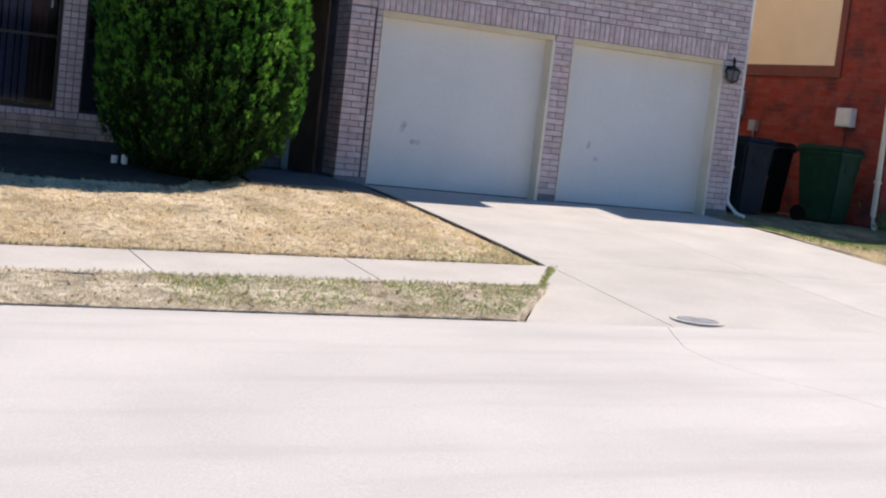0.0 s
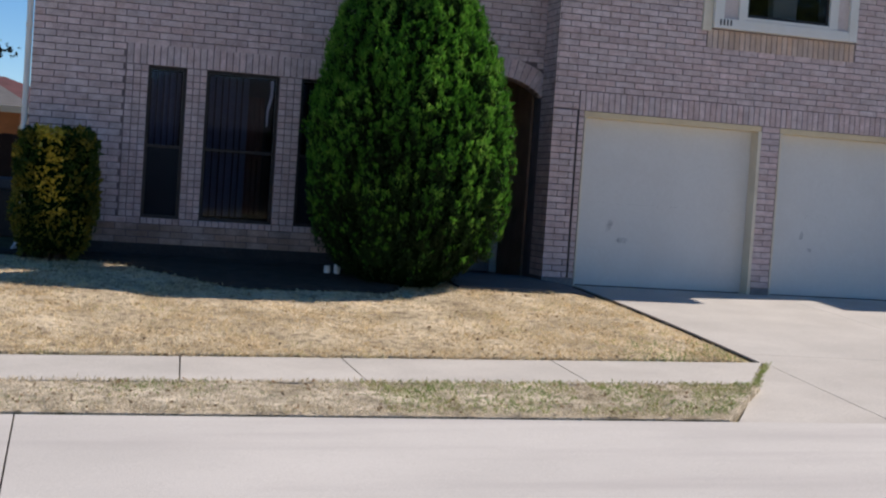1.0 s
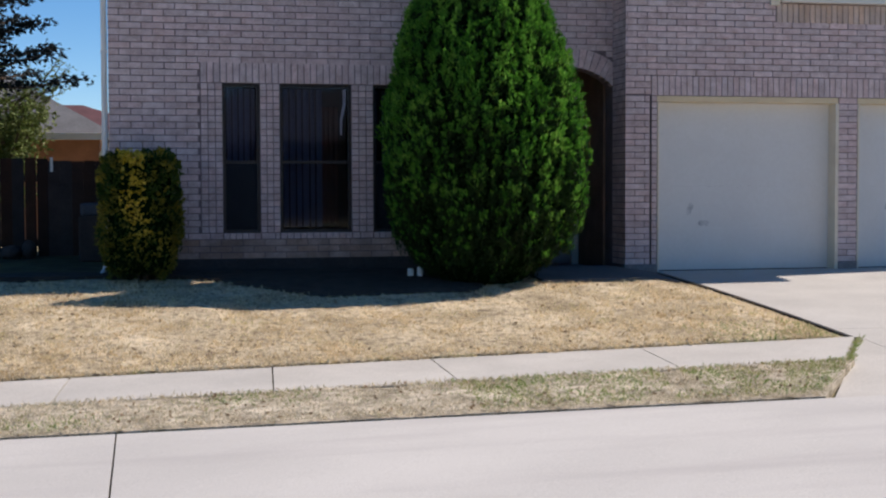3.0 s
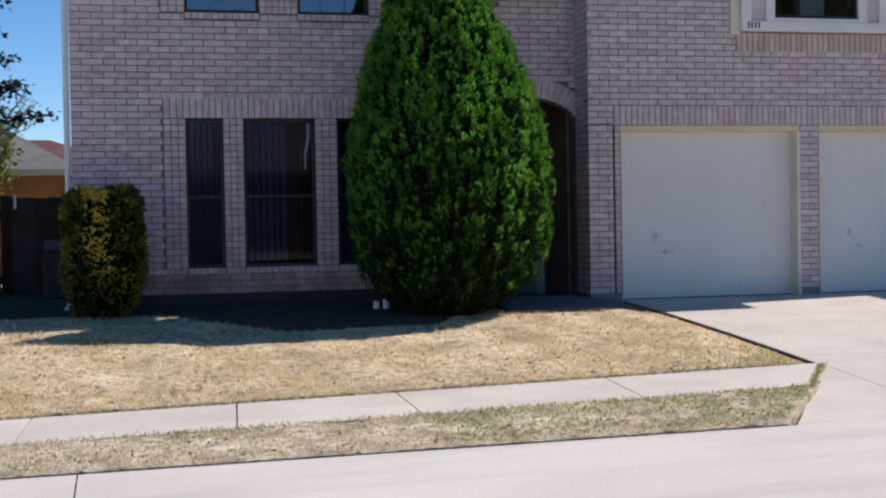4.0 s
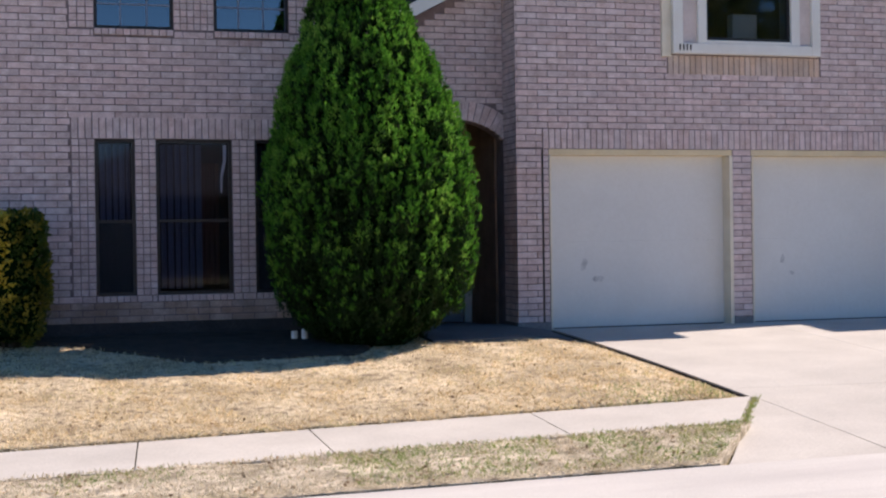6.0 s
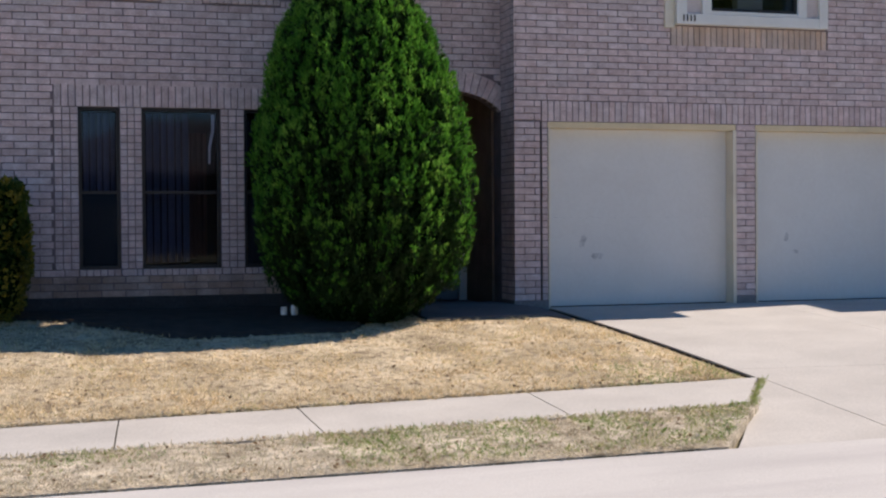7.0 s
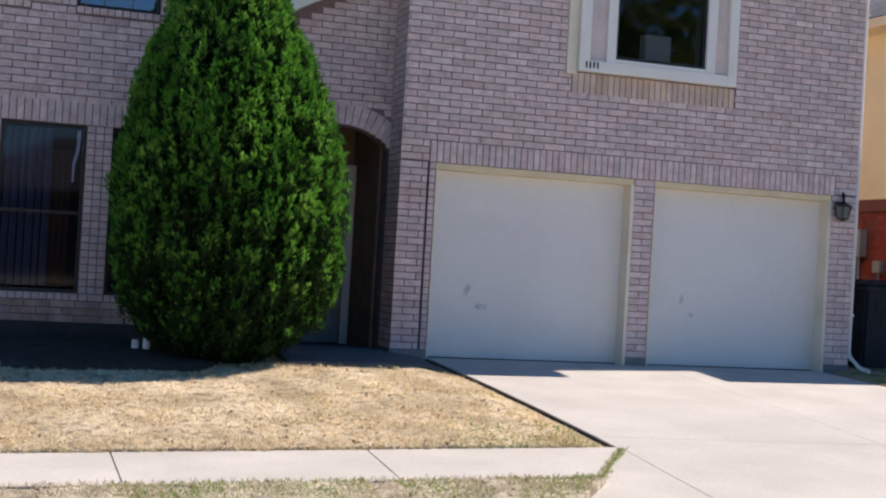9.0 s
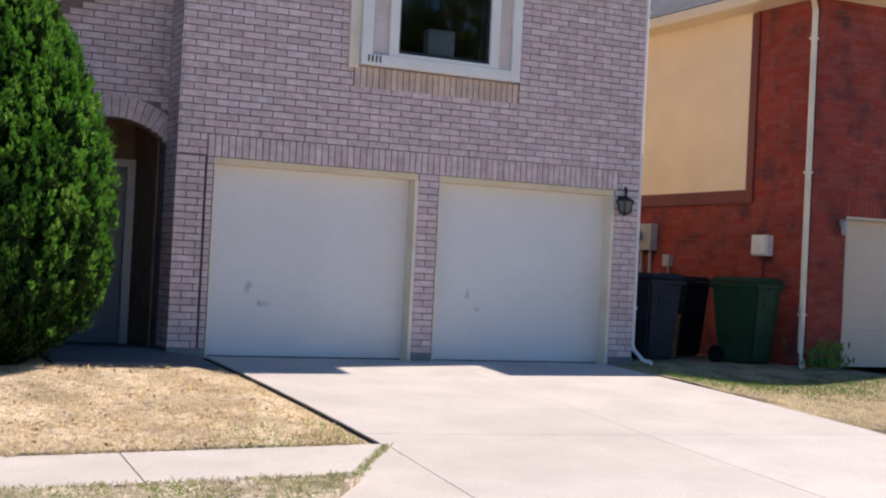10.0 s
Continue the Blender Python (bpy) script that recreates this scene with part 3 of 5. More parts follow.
def brick_body(b, y, out=0.0):
    x0, x1, z0, z1 = b
    e = 0.004
    f = y - out
    v = [(x0, y + 0.02, z0), (x1, y + 0.02, z0), (x1, y + 0.02, z1), (x0, y + 0.02, z1),
         (x0, f + e, z0), (x1, f + e, z0), (x1, f + e, z1), (x0, f + e, z1),
         (x0 + e, f, z0 + e), (x1 - e, f, z0 + e), (x1 - e, f, z1 - e), (x0 + e, f, z1 - e)]
    q = [(8, 9, 10, 11)]
    for a, c in ((4, 0), (8, 4)):
        for i in range(4):
            j = (i + 1) % 4
            q.append((a + i, c + i, c + j, a + j))
    return v, q


rng = random.Random(7)


def lay(name, bricks, y, mat, parent, out=0.0):
    verts, faces = [], []
    for b in bricks:
        v, q = brick_body(b, y, out + rng.uniform(-0.0015, 0.002))
        n0 = len(verts)
        verts += v
        faces += [tuple(n0 + i for i in f) for f in q]
    ob = raw(name, verts, faces, mat, parent)
    return tagged(ob, kind="stuff")


# the 300 bricks beside the garage doors and above them are pieces of their own
near_pick = sorted((b for b in garage_bricks if b[3] < 3.3 and b[0] < 1.6), key=lambda b: (b[2], b[0]))[-300:]
picked = set(near_pick)
lay("brickwork", [b for b in left_bricks if b[3] > 0.50], YL, M_BRICK, brick_wall_left)
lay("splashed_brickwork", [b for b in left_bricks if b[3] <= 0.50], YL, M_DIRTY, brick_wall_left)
lay("brickwork", sill_bricks, YL, M_BRICK, brick_wall_left, 0.02)
lay("brickwork", porch_bricks, YL, M_BRICK, brick_wall_porch)
lay("brickwork", [b for b in garage_bricks if b not in picked], YG, M_BRICK, brick_wall_garage)
lay("brickwork", stained_bricks, YG, M_STAINED, brick_wall_garage)
# arch bricks set on edge round the opening
verts, faces = [], []
a0 = math.acos(0.58 / AR)
for i in range(17):
    t0, t1 = a0 + (math.pi - 2 * a0) * (i + 0.06) / 17, a0 + (math.pi - 2 * a0) * (i + 0.94) / 17
    n0 = len(verts)
    for y in (YL - 0.006, YL + 0.1):
        for t, r in ((t0, AR), (t1, AR), (t1, AR + 0.235), (t0, AR + 0.235)):
            verts.append((min(AX + r * math.cos(t), XC - 0.002), y, AZ + r * math.sin(t)))
    faces += [tuple(n0 + k for k in f) for f in ((0, 1, 2, 3), (7, 6, 5, 4), (0, 4, 5, 1), (1, 5, 6, 2), (2, 6, 7, 3), (3, 7, 4, 0))]
tagged(raw("arch_bricks", verts, faces, M_BRICK, brick_wall_porch), "soldier bricks turned over the porch arch", kind="stuff")

# the short return wall from the garage to the porch front, and the house's end walls, in courses
verts, faces = [], []
for r in range(63):
    z = Z0G + r * C
    for a, b in (((0.02, 0.215), (0.225, 0.46)) if r % 2 else ((0.012, 0.1), (0.11, 0.35), (0.36, 0.46))):
        n0 = len(verts)
        x = XC - rng.uniform(0, 0.002)
        verts += [(x, a, z + J / 2), (x, b, z + J / 2), (x, b, z + C - J / 2), (x, a, z + C - J / 2)] + [(x + 0.02, q, w) for q, w in ((a, z + J / 2), (b, z + J / 2), (b, z + C - J / 2), (a, z + C - J / 2))]
        faces += [tuple(n0 + k for k in f) for f in ((3, 2, 1, 0), (4, 5, 6, 7), (0, 1, 5, 4), (1, 2, 6, 5), (2, 3, 7, 6), (3, 0, 4, 7))]
tagged(raw("brickwork", verts, faces, M_BRICK, brick_wall_garage), kind="stuff")
part("wall", boxed(XC + 0.006, XC + 0.04, 0.02, 0.47, 0, 5.0), M_MORTAR, house)

# roofs, closed below: hip over the left part, hip over the garage, slope over the porch
def roof_body(corners, faces):
    bm = bmesh.new()
    v = [bm.verts.new(c) for c in corners]
    for f in faces:
        bm.faces.new([v[i] for i in f])
    bmesh.ops.recalc_face_normals(bm, faces=bm.faces[:])
    return part("roof", bm, M_ROOF, house)


def hip_roof(x0, x1, y0, y1, z, rise, ridge0, ridge1):
    ym = (y0 + y1) / 2
    ring = [(x, y, q) for q in (z, z + 0.12) for x, y in ((x0, y0), (x1, y0), (x1, y1), (x0, y1))]
    roof_body(ring + [(ridge0, ym, z + rise), (ridge1, ym, z + rise)], ((3, 2, 1, 0), (0, 1, 5, 4), (1, 2, 6, 5), (2, 3, 7, 6), (3, 0, 4, 7), (4, 5, 9, 8), (5, 6, 9), (6, 7, 8, 9), (7, 4, 8)))


hip_roof(-6.85, -0.66, -0.23, 10.5, 5.505, 2.4, -4.2, -3.4)
hip_roof(-0.62, 5.8, -0.38, 10.5, 5.005, 2.4, 2.4, 2.8)
roof_body([(-2.0, 0.5, 3.55), (-0.43, 0.5, 3.55), (-0.43, 5.2, 6.7), (-2.0, 5.2, 6.7), (-2.0, 5.2, 3.55), (-0.43, 5.2, 3.55)], ((0, 1, 2, 3), (0, 4, 5, 1), (0, 3, 4), (1, 5, 2), (3, 2, 5, 4)))
part("wall", boxed(-2.2, -2.0, 0.7, 10, 3.4, 5.5), M_MORTAR, house)
# sloping fascia board over the porch wall
bm = bmesh.new()
prism(bm, [(-2.1, rake_top(-2.1)), (XC - 0.01, rake_top(XC)), (XC - 0.01, rake_top(XC) + 0.17), (-2.1, rake_top(-2.1) + 0.17)], "y", YL - 0.28, YL - 0.24)
prism(bm, [(-2.1, rake_top(-2.1) + 0.005), (XC - 0.01, rake_top(XC) + 0.005), (XC - 0.01, rake_top(XC) + 0.03), (-2.1, rake_top(-2.1) + 0.03)], "y", YL - 0.24, YL + 0.1)
part("rake_board", bm, M_WHITE, house, "cream sloping fascia board")
# ceilings and floors inside, coloured near black to keep the rooms dark
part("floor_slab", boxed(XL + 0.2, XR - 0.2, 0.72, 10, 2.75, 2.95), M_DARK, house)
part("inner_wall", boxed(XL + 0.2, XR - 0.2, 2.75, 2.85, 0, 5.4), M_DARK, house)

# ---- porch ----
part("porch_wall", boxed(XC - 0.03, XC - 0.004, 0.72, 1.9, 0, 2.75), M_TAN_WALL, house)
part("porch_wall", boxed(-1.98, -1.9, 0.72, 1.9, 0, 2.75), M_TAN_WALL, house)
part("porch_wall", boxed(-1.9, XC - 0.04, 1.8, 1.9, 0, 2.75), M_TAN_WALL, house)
part("porch_ceiling", boxed(-1.9, XC - 0.04, 0.72, 1.8, 2.70, 2.745), M_TRIM, house)
front_door = part("front_door", boxed(-1.39, -0.55, 1.74, 1.795, 0.04, 2.08, bevel=0.006), M_FRONT, house, "grey panelled front door deep in the porch")
for a, b, c, d in ((-1.49, -1.40, 0.02, 2.18), (-0.54, -0.442, 0.02, 2.18), (-1.40, -0.54, 2.09, 2.18)):
    part("door_frame", boxed(a, b, 1.71, 1.799, c, d, bevel=0.005), M_WHITE, front_door)
for x0, x1 in ((-1.30, -1.02), (-0.92, -0.64)):
    for z0, z1 in ((0.2, 0.75), (0.9, 1.5), (1.62, 1.95)):
        part("door_panel", boxed(x0, x1, 1.728, 1.75, z0, z1, bevel=0.008), M_FRONT, front_door)
bm = bmesh.new()
bmesh.ops.create_uvsphere(bm, u_segments=12, v_segments=8, radius=0.03, matrix=Matrix.Translation((-1.32, 1.70, 1.0)))
part("door_knob", bm, M_BLACK, front_door, smooth=True)


# ---- windows ----
def window(o, y, glass, grid=(0, 0), meeting=False, deep=0.07, blinds=0, curtain=False, screen=False):
    x0, x1, z0, z1 = o
    w = tagged(new("window"), "dark bronze framed window" + (" with vertical blinds behind the glass" if blinds else ""))
    w.parent = house
    s = 0.035
    for a, b, c, d in ((x0, x0 + s, z0, z1), (x1 - s, x1, z0, z1), (x0 + s, x1 - s, z0, z0 + s), (x0 + s, x1 - s, z1 - s, z1)):
        part("window_frame", boxed(a, b, y + deep - 0.03, y + deep + 0.05, c, d, bevel=0.004), M_FRAME, w)
    pane = part("pane", boxed(x0 + s, x1 - s, y + deep + 0.005, y + deep + 0.012, z0 + s, z1 - s), glass, w)
    pane.visible_shadow = False
    for i in range(1, grid[0]):
        x = x0 + (x1 - x0) * i / grid[0]
        part("glazing_bar", boxed(x - 0.009, x + 0.009, y + deep - 0.006, y + deep + 0.004, z0 + s, z1 - s), M_BAR, w)
    for i in range(1, grid[1]):
        z = z0 + (z1 - z0) * i / grid[1]
        part("glazing_bar", boxed(x0 + s, x1 - s, y + deep - 0.007, y + deep + 0.004, z - 0.009, z + 0.009), M_BAR, w)
    if meeting:
        zm = z0 + (z1 - z0) * 0.475
        part("meeting_rail", boxed(x0 + s, x1 - s, y + deep - 0.02, y + deep + 0.035, zm - 0.018, zm + 0.018, bevel=0.003), M_FRAME, w)
        if screen:
            part("insect_screen", boxed(x0 + s, x1 - s, y + deep - 0.024, y + deep - 0.021, z0 + s, zm - 0.018), M_SCREEN, w, "dark insect screen over the lower sash")
    if blinds:
        step = (x1 - x0 - 0.08) * (0.62 if curtain else 1.0) / blinds
        for i in range(blinds):
            x = x0 + 0.05 + step * (i + 0.5)
            half = step * (0.40 + 0.06 * math.sin(i * 2.7))
            bm = bmesh.new()
            turn = 0.5 + 0.25 * math.sin(i * 1.9)
            prism(bm, [(x - half, y + 0.2 - turn * half), (x, y + 0.195), (x + half, y + 0.2 + turn * half), (x + half, y + 0.204 + turn * half), (x, y + 0.2), (x - half, y + 0.204 - turn * half)], "z", z0 + 0.06, z1 - 0.05)
            part("blind_slat", bm, M_BLIND, w)
    if curtain:
        bm = bmesh.new()
        a, b = x0 + 0.58 * (x1 - x0), x0 + 0.86 * (x1 - x0)
        top = [(a + (b - a) * i / 14, y + 0.34 + 0.02 * math.sin(i * 1.7)) for i in range(15)]
        prism(bm, top + [(p, q + 0.006) for p, q in top[::-1]], "z", z0 + 0.1, z1 - 0.25)
        part("curtain", bm, M_CURTAIN, w, "rust coloured curtain behind the glass")
        # white strip behind the pane imitates a streak of reflected light
        bm = bmesh.new()
        prism(bm, [(x1 - 0.095, z1 - 0.06), (x1 - 0.055, z1 - 0.05), (x1 - 0.06, z1 - 0.25), (x1 - 0.10, z1 - 0.42), (x1 - 0.105, z1 - 0.60), (x1 - 0.125, z1 - 0.60), (x1 - 0.125, z1 - 0.40), (x1 - 0.09, z1 - 0.22)], "y", y + deep + 0.02, y + deep + 0.026)
        part("reflection_streak", bm, M_WHITE, w, "pale strip standing for a reflection in the glass")
    return w


window(W1, YL, M_GLASS, meeting=True, blinds=5, screen=True)
window(W2, YL, M_GLASS, meeting=True, blinds=6, curtain=True)
window(W3, YL, M_GLASS, meeting=True, blinds=5, screen=True)
window(U1, YL, M_GLASS_UP, grid=(3, 5), deep=0.06)
window(U2, YL, M_GLASS_UP, grid=(3, 5), deep=0.06)
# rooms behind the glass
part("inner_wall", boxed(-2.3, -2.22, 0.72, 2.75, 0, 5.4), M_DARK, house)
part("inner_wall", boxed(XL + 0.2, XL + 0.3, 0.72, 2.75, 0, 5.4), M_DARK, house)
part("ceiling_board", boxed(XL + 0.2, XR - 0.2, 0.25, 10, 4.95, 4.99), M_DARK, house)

# box window over the garage: cream frame standing proud, with a dark pane
bay = tagged(new("window"), "cream painted box window over the garage")
bay.parent = house
yb0 = YG - 0.085
for a, b, c, d, f in ((1.60, 1.735, 3.33, 4.9, 0.0), (3.51, 3.63, 3.33, 4.9, 0.0), (1.735, 3.51, 3.33, 3.455, 0.0), (1.94, 2.06, 3.455, 4.8, 0.012), (3.225, 3.345, 3.455, 4.8, 0.012), (2.06, 3.225, 3.455, 3.50, 0.012)):
    part("window_frame", boxed(a, b, yb0 + f, YG + 0.1, c, d, bevel=0.006), M_WHITE, bay)
for a, b in ((1.735, 1.94), (3.345, 3.51)):
    part("side_panel", boxed(a, b, yb0 + 0.045, YG + 0.1, 3.455, 4.8), M_PANEL, bay)
part("window_ledge", boxed(1.475, 1.598, YG - 0.03, YG + 0.02, 3.29, 4.9, bevel=0.004), M_TRIM, bay)
for a, b, c, d in ((2.06, 2.095, 3.50, 4.7), (3.19, 3.225, 3.50, 4.7), (2.095, 3.19, 3.50, 3.54)):
    part("sash", boxed(a, b, yb0 + 0.05, YG + 0.02, c, d, bevel=0.003), M_FRAME, bay)
pane = part("pane", boxed(2.095, 3.19, YG - 0.01, YG - 0.003, 3.54, 4.7), M_GLASS_BOX, bay)
pane.visible_shadow = False
# bars in place of the number on the ledge
for i in range(4):
    x = 1.680 + i * 0.047
    part("number_bar", boxed(x, x + 0.019, yb0 - 0.008, yb0 + 0.002, 3.365, 3.440, bevel=0.003), M_FRAME, bay)
# a pale block on the sill inside, standing for a reflection in the pane
part("reflection_block", boxed(2.50, 2.84, 0.10, 0.24, 3.505, 3.86, bevel=0.01), M_WHITE, bay)
part("inner_sill", boxed(2.0, 3.3, 0.08, 0.9, 3.44, 3.50), M_DARK, bay)


# ---- garage doors ----
def garage_door(o):
    x0, x1, z0, z1 = o
    d = tagged(new("garage_door"), "off-white sectional garage door with scuffs near the bottom")
    d.parent = house
    rows = 4
    h = (z1 - 0.07 - 0.02) / rows
    for r in range(rows):
        part("door_section", boxed(x0 + 0.02, x1 - 0.045, 0.180, 0.215, 0.022 + r * h + 0.0002, 0.022 + (r + 1) * h - 0.0002, bevel=0.0004), M_DOOR, d)
    part("bottom_seal", boxed(x0 + 0.02, x1 - 0.045, 0.182, 0.21, 0.0, 0.022), M_BLACK, d)
    for a, b in ((x0 + 0.001, x0 + 0.024), (x1 - 0.046, x1 - 0.001)):
        part("door_jamb", boxed(a, b, -0.006, 0.24, 0.01, z1 - 0.071, bevel=0.004), M_TRIM, d)
    part("door_head", boxed(x0 + 0.001, x1 - 0.001, 0.012, 0.24, z1 - 0.07, z1 - 0.001, bevel=0.004), M_HEAD, d, "yellowed cream door head")
    return d


for o in (G1, G2):
    garage_door(o)


# ---- plants ----
def sprays(name, spots, ways, sizes, mat, parent=None, blades=3, wide=0.35, seed=1, kind="", spread=0.38):
    """Many small sprays: each a fan of pointed blades at a spot, pointing along its way."""
    r = np.random.default_rng(seed)
    spots, ways, sizes = np.asarray(spots), np.asarray(ways), np.asarray(sizes)
    n = len(spots)
    verts = np.zeros((n, blades, 4, 3))
    ways = ways / np.linalg.norm(ways, axis=1, keepdims=True)
    for k in range(blades):
        lean = ways + r.normal(0, spread, (n, 3))
        lean /= np.linalg.norm(lean, axis=1, keepdims=True)
        side = np.cross(lean, r.normal(0, 1, (n, 3)))
        side /= np.linalg.norm(side, axis=1, keepdims=True) + 1e-9
        s = (sizes * r.uniform(0.7, 1.25, n))[:, None]
        verts[:, k, 0] = spots
        verts[:, k, 1] = spots + lean * s * 0.5 + side * s * wide * 0.5
        verts[:, k, 2] = spots + lean * s
        verts[:, k, 3] = spots + lean * s * 0.5 - side * s * wide * 0.5
    flat = verts.reshape(-1, 3)
    me = bpy.data.meshes.new(name)
    count = n * blades
    me.vertices.add(count * 4)
    me.vertices.foreach_set("co", flat.ravel())
    me.loops.add(count * 4)
    me.loops.foreach_set("vertex_index", np.arange(count * 4))
    me.polygons.add(count)
    me.polygons.foreach_set("loop_start", np.arange(count) * 4)
    me.update(calc_edges=True)
    me.materials.append(mat)
    ob = new(name, me)
    if parent:
        ob.parent = parent
    if kind:
        tagged(ob, kind=kind)
    return ob


# Two greens for one tree: dark for shaded sprays, bright for sunlit tips.
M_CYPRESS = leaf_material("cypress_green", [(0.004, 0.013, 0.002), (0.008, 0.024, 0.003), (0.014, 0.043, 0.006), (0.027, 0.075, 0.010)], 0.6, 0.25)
M_LIT_TIPS = leaf_material("cypress_lit_tips", [(0.022, 0.085, 0.008), (0.050, 0.185, 0.016), (0.125, 0.34, 0.035), (0.34, 0.58, 0.10)], 0.5, 0.45)
# Near-black core paints the shade between sprays and leaves.
M_CORE = material("inner_shade_green", (0.004, 0.012, 0.003), 0.9, var=0.3, scale=12, fine=60, bump=0.6, spec=0.0)
M_EUON = leaf_material("sunlit_variegated_leaf", [(0.34, 0.28, 0.03), (0.56, 0.44, 0.05), (0.74, 0.57, 0.09), (0.82, 0.64, 0.13), (0.84, 0.70, 0.22)], 0.45, 0.4)
M_EUGREEN = leaf_material("euonymus_green", [(0.010, 0.026, 0.006), (0.02, 0.05, 0.008), (0.045, 0.08, 0.012), (0.12, 0.14, 0.02)], 0.45)
M_STRAW = leaf_material("straw", [(0.34, 0.21, 0.09), (0.62, 0.465, 0.24), (0.81, 0.655, 0.41), (0.88, 0.74, 0.52), (0.73, 0.60, 0.34), (0.46, 0.44, 0.18)], 0.8, 0.4)
M_GRASS = leaf_material("green_blade", [(0.48, 0.42, 0.20), (0.36, 0.37, 0.14), (0.26, 0.34, 0.10), (0.18, 0.29, 0.07)], 0.7, 0.4)
M_DRYVERGE = leaf_material("grey_straw", [(0.23, 0.18, 0.11), (0.56, 0.47, 0.32), (0.78, 0.68, 0.51), (0.62, 0.55, 0.39), (0.38, 0.39, 0.22)], 0.85, 0.35)
M_PALE_TREE = leaf_material("pale_tree_leaf", [(0.04, 0.07, 0.015), (0.10, 0.14, 0.03), (0.20, 0.24, 0.07), (0.30, 0.31, 0.14)], 0.6, 0.3)
M_DARK_TREE = leaf_material("cedar_leaf", [(0.004, 0.008, 0.010), (0.008, 0.015, 0.018), (0.015, 0.025, 0.027)], 0.7, 0.1)

rg = np.random.default_rng(5)
# tall cypress before the windows
TX, TY = -2.40, -0.81
PROFILE_Z = [-0.06, 0.02, 0.22, 0.72, 1.35, 1.98, 2.60, 3.23, 3.85, 4.4, 4.85]
PROFILE_R = [0.38, 0.60, 0.88, 1.08, 1.13, 1.09, 0.93, 0.64, 0.41, 0.21, 0.02]
DEEP = 0.90


def crown_r(z, a):
    base = float(np.interp(z, PROFILE_Z, PROFILE_R))
    lump = 1 + 0.075 * noise.noise(Vector((2.6 * math.cos(a), 2.6 * math.sin(a), z * 1.5))) + 0.07 * noise.noise(Vector((7 * math.cos(a), 7 * math.sin(a), z * 3.2 + 9)))
    tuft = noise.noise(Vector((4.4 * base * math.cos(a), 4.4 * base * math.sin(a), z * 2.7 + 3)))
    return base * lump + min(0.075, 0.12 * base) * tuft


def crown_x(z):
    """The crown leans a little as it rises."""
    return float(np.interp(z, [0, 0.7, 2.0, 3.85], [-0.01, 0.05, 0.01, -0.09]))


cypress = empty("cypress_tree", "tall dense dark green cypress with lit yellow-green edge", "tree", at=(TX, TY, 0))
bm = bmesh.new()
tube(bm, [(0, 0, -0.15), (0.02, 0, 0.6), (0, 0.02, 2.2), (0, 0, 4.4)], [0.11, 0.09, 0.06, 0.02], 9)
part("trunk", bm, M_BARK, cypress)
for k in range(7):
    a = k * 0.9
    z = 0.25 + 0.5 * k
    r = float(np.interp(z, PROFILE_Z, PROFILE_R)) * 0.7
    bm = bmesh.new()
    tube(bm, [(0, 0, z - 0.1), (0.5 * r * math.cos(a), 0.5 * r * math.sin(a), z + 0.12), (r * math.cos(a), r * math.sin(a), z + 0.5)], [0.035, 0.025, 0.01], 6)
    part("limb", bm, M_BARK, cypress)
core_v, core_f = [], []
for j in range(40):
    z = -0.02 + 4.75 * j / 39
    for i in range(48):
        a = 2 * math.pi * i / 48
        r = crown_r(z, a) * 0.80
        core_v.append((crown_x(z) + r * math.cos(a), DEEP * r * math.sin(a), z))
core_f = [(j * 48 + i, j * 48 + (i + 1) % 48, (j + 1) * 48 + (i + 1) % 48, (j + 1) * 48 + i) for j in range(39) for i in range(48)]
raw("shade_core", core_v, core_f, M_CORE, cypress)
spots, ways, sizes = [], [], []
plumes, lit_sprays = 0, []
while plumes < 5200:
    # slim upright plumes of fine sprays, some deep in the crown and some standing out of it
    z = rg.uniform(-0.08, 4.72)
    if rg.uniform() > (np.interp(z, PROFILE_Z, PROFILE_R) + 0.08) / 1.26:
        continue
    plumes += 1
    a = rg.uniform(0, 2 * math.pi)
    tall = rg.uniform(0.10, 0.27)
    out = rg.uniform()
    r0 = crown_r(z, a) * (0.80 + 0.19 * out)
    r1 = min(r0 + 0.09, crown_r(min(z + tall, 4.8), a) * 1.02)
    for _ in range(22):
        f = rg.uniform() ** 0.8
        r = r0 + (r1 - r0) * f
        w = 0.024 * (1.2 - 0.9 * f)
        spots.append((crown_x(z) + r * math.cos(a) + rg.normal(0, w), DEEP * r * math.sin(a) + rg.normal(0, w), z + tall * f))
        ways.append((0.35 * math.cos(a) + rg.normal(0, 0.25), 0.35 * math.sin(a) + rg.normal(0, 0.25), 1.0))
        sizes.append(rg.uniform(0.028, 0.06))
        # outer and higher sprays take the bright green that stands for sunlight
        lit_sprays.append(f + 0.7 * out + rg.normal(0, 0.15) + max(-0.34, min(0.14, 0.22 * (z - 1.75))) > 1.02)
for name, mat, pick in (("crown", M_CYPRESS, [i for i, q in enumerate(lit_sprays) if not q]), ("lit_growth", M_LIT_TIPS, [i for i, q in enumerate(lit_sprays) if q])):
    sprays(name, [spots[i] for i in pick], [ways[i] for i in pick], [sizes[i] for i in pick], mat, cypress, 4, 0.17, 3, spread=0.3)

# variegated bush at the house corner
BX, BY = -6.16, -0.18
bush = empty("euonymus_bush", "clipped variegated bush with yellow and green leaves", "bush", at=(BX, BY, 0))
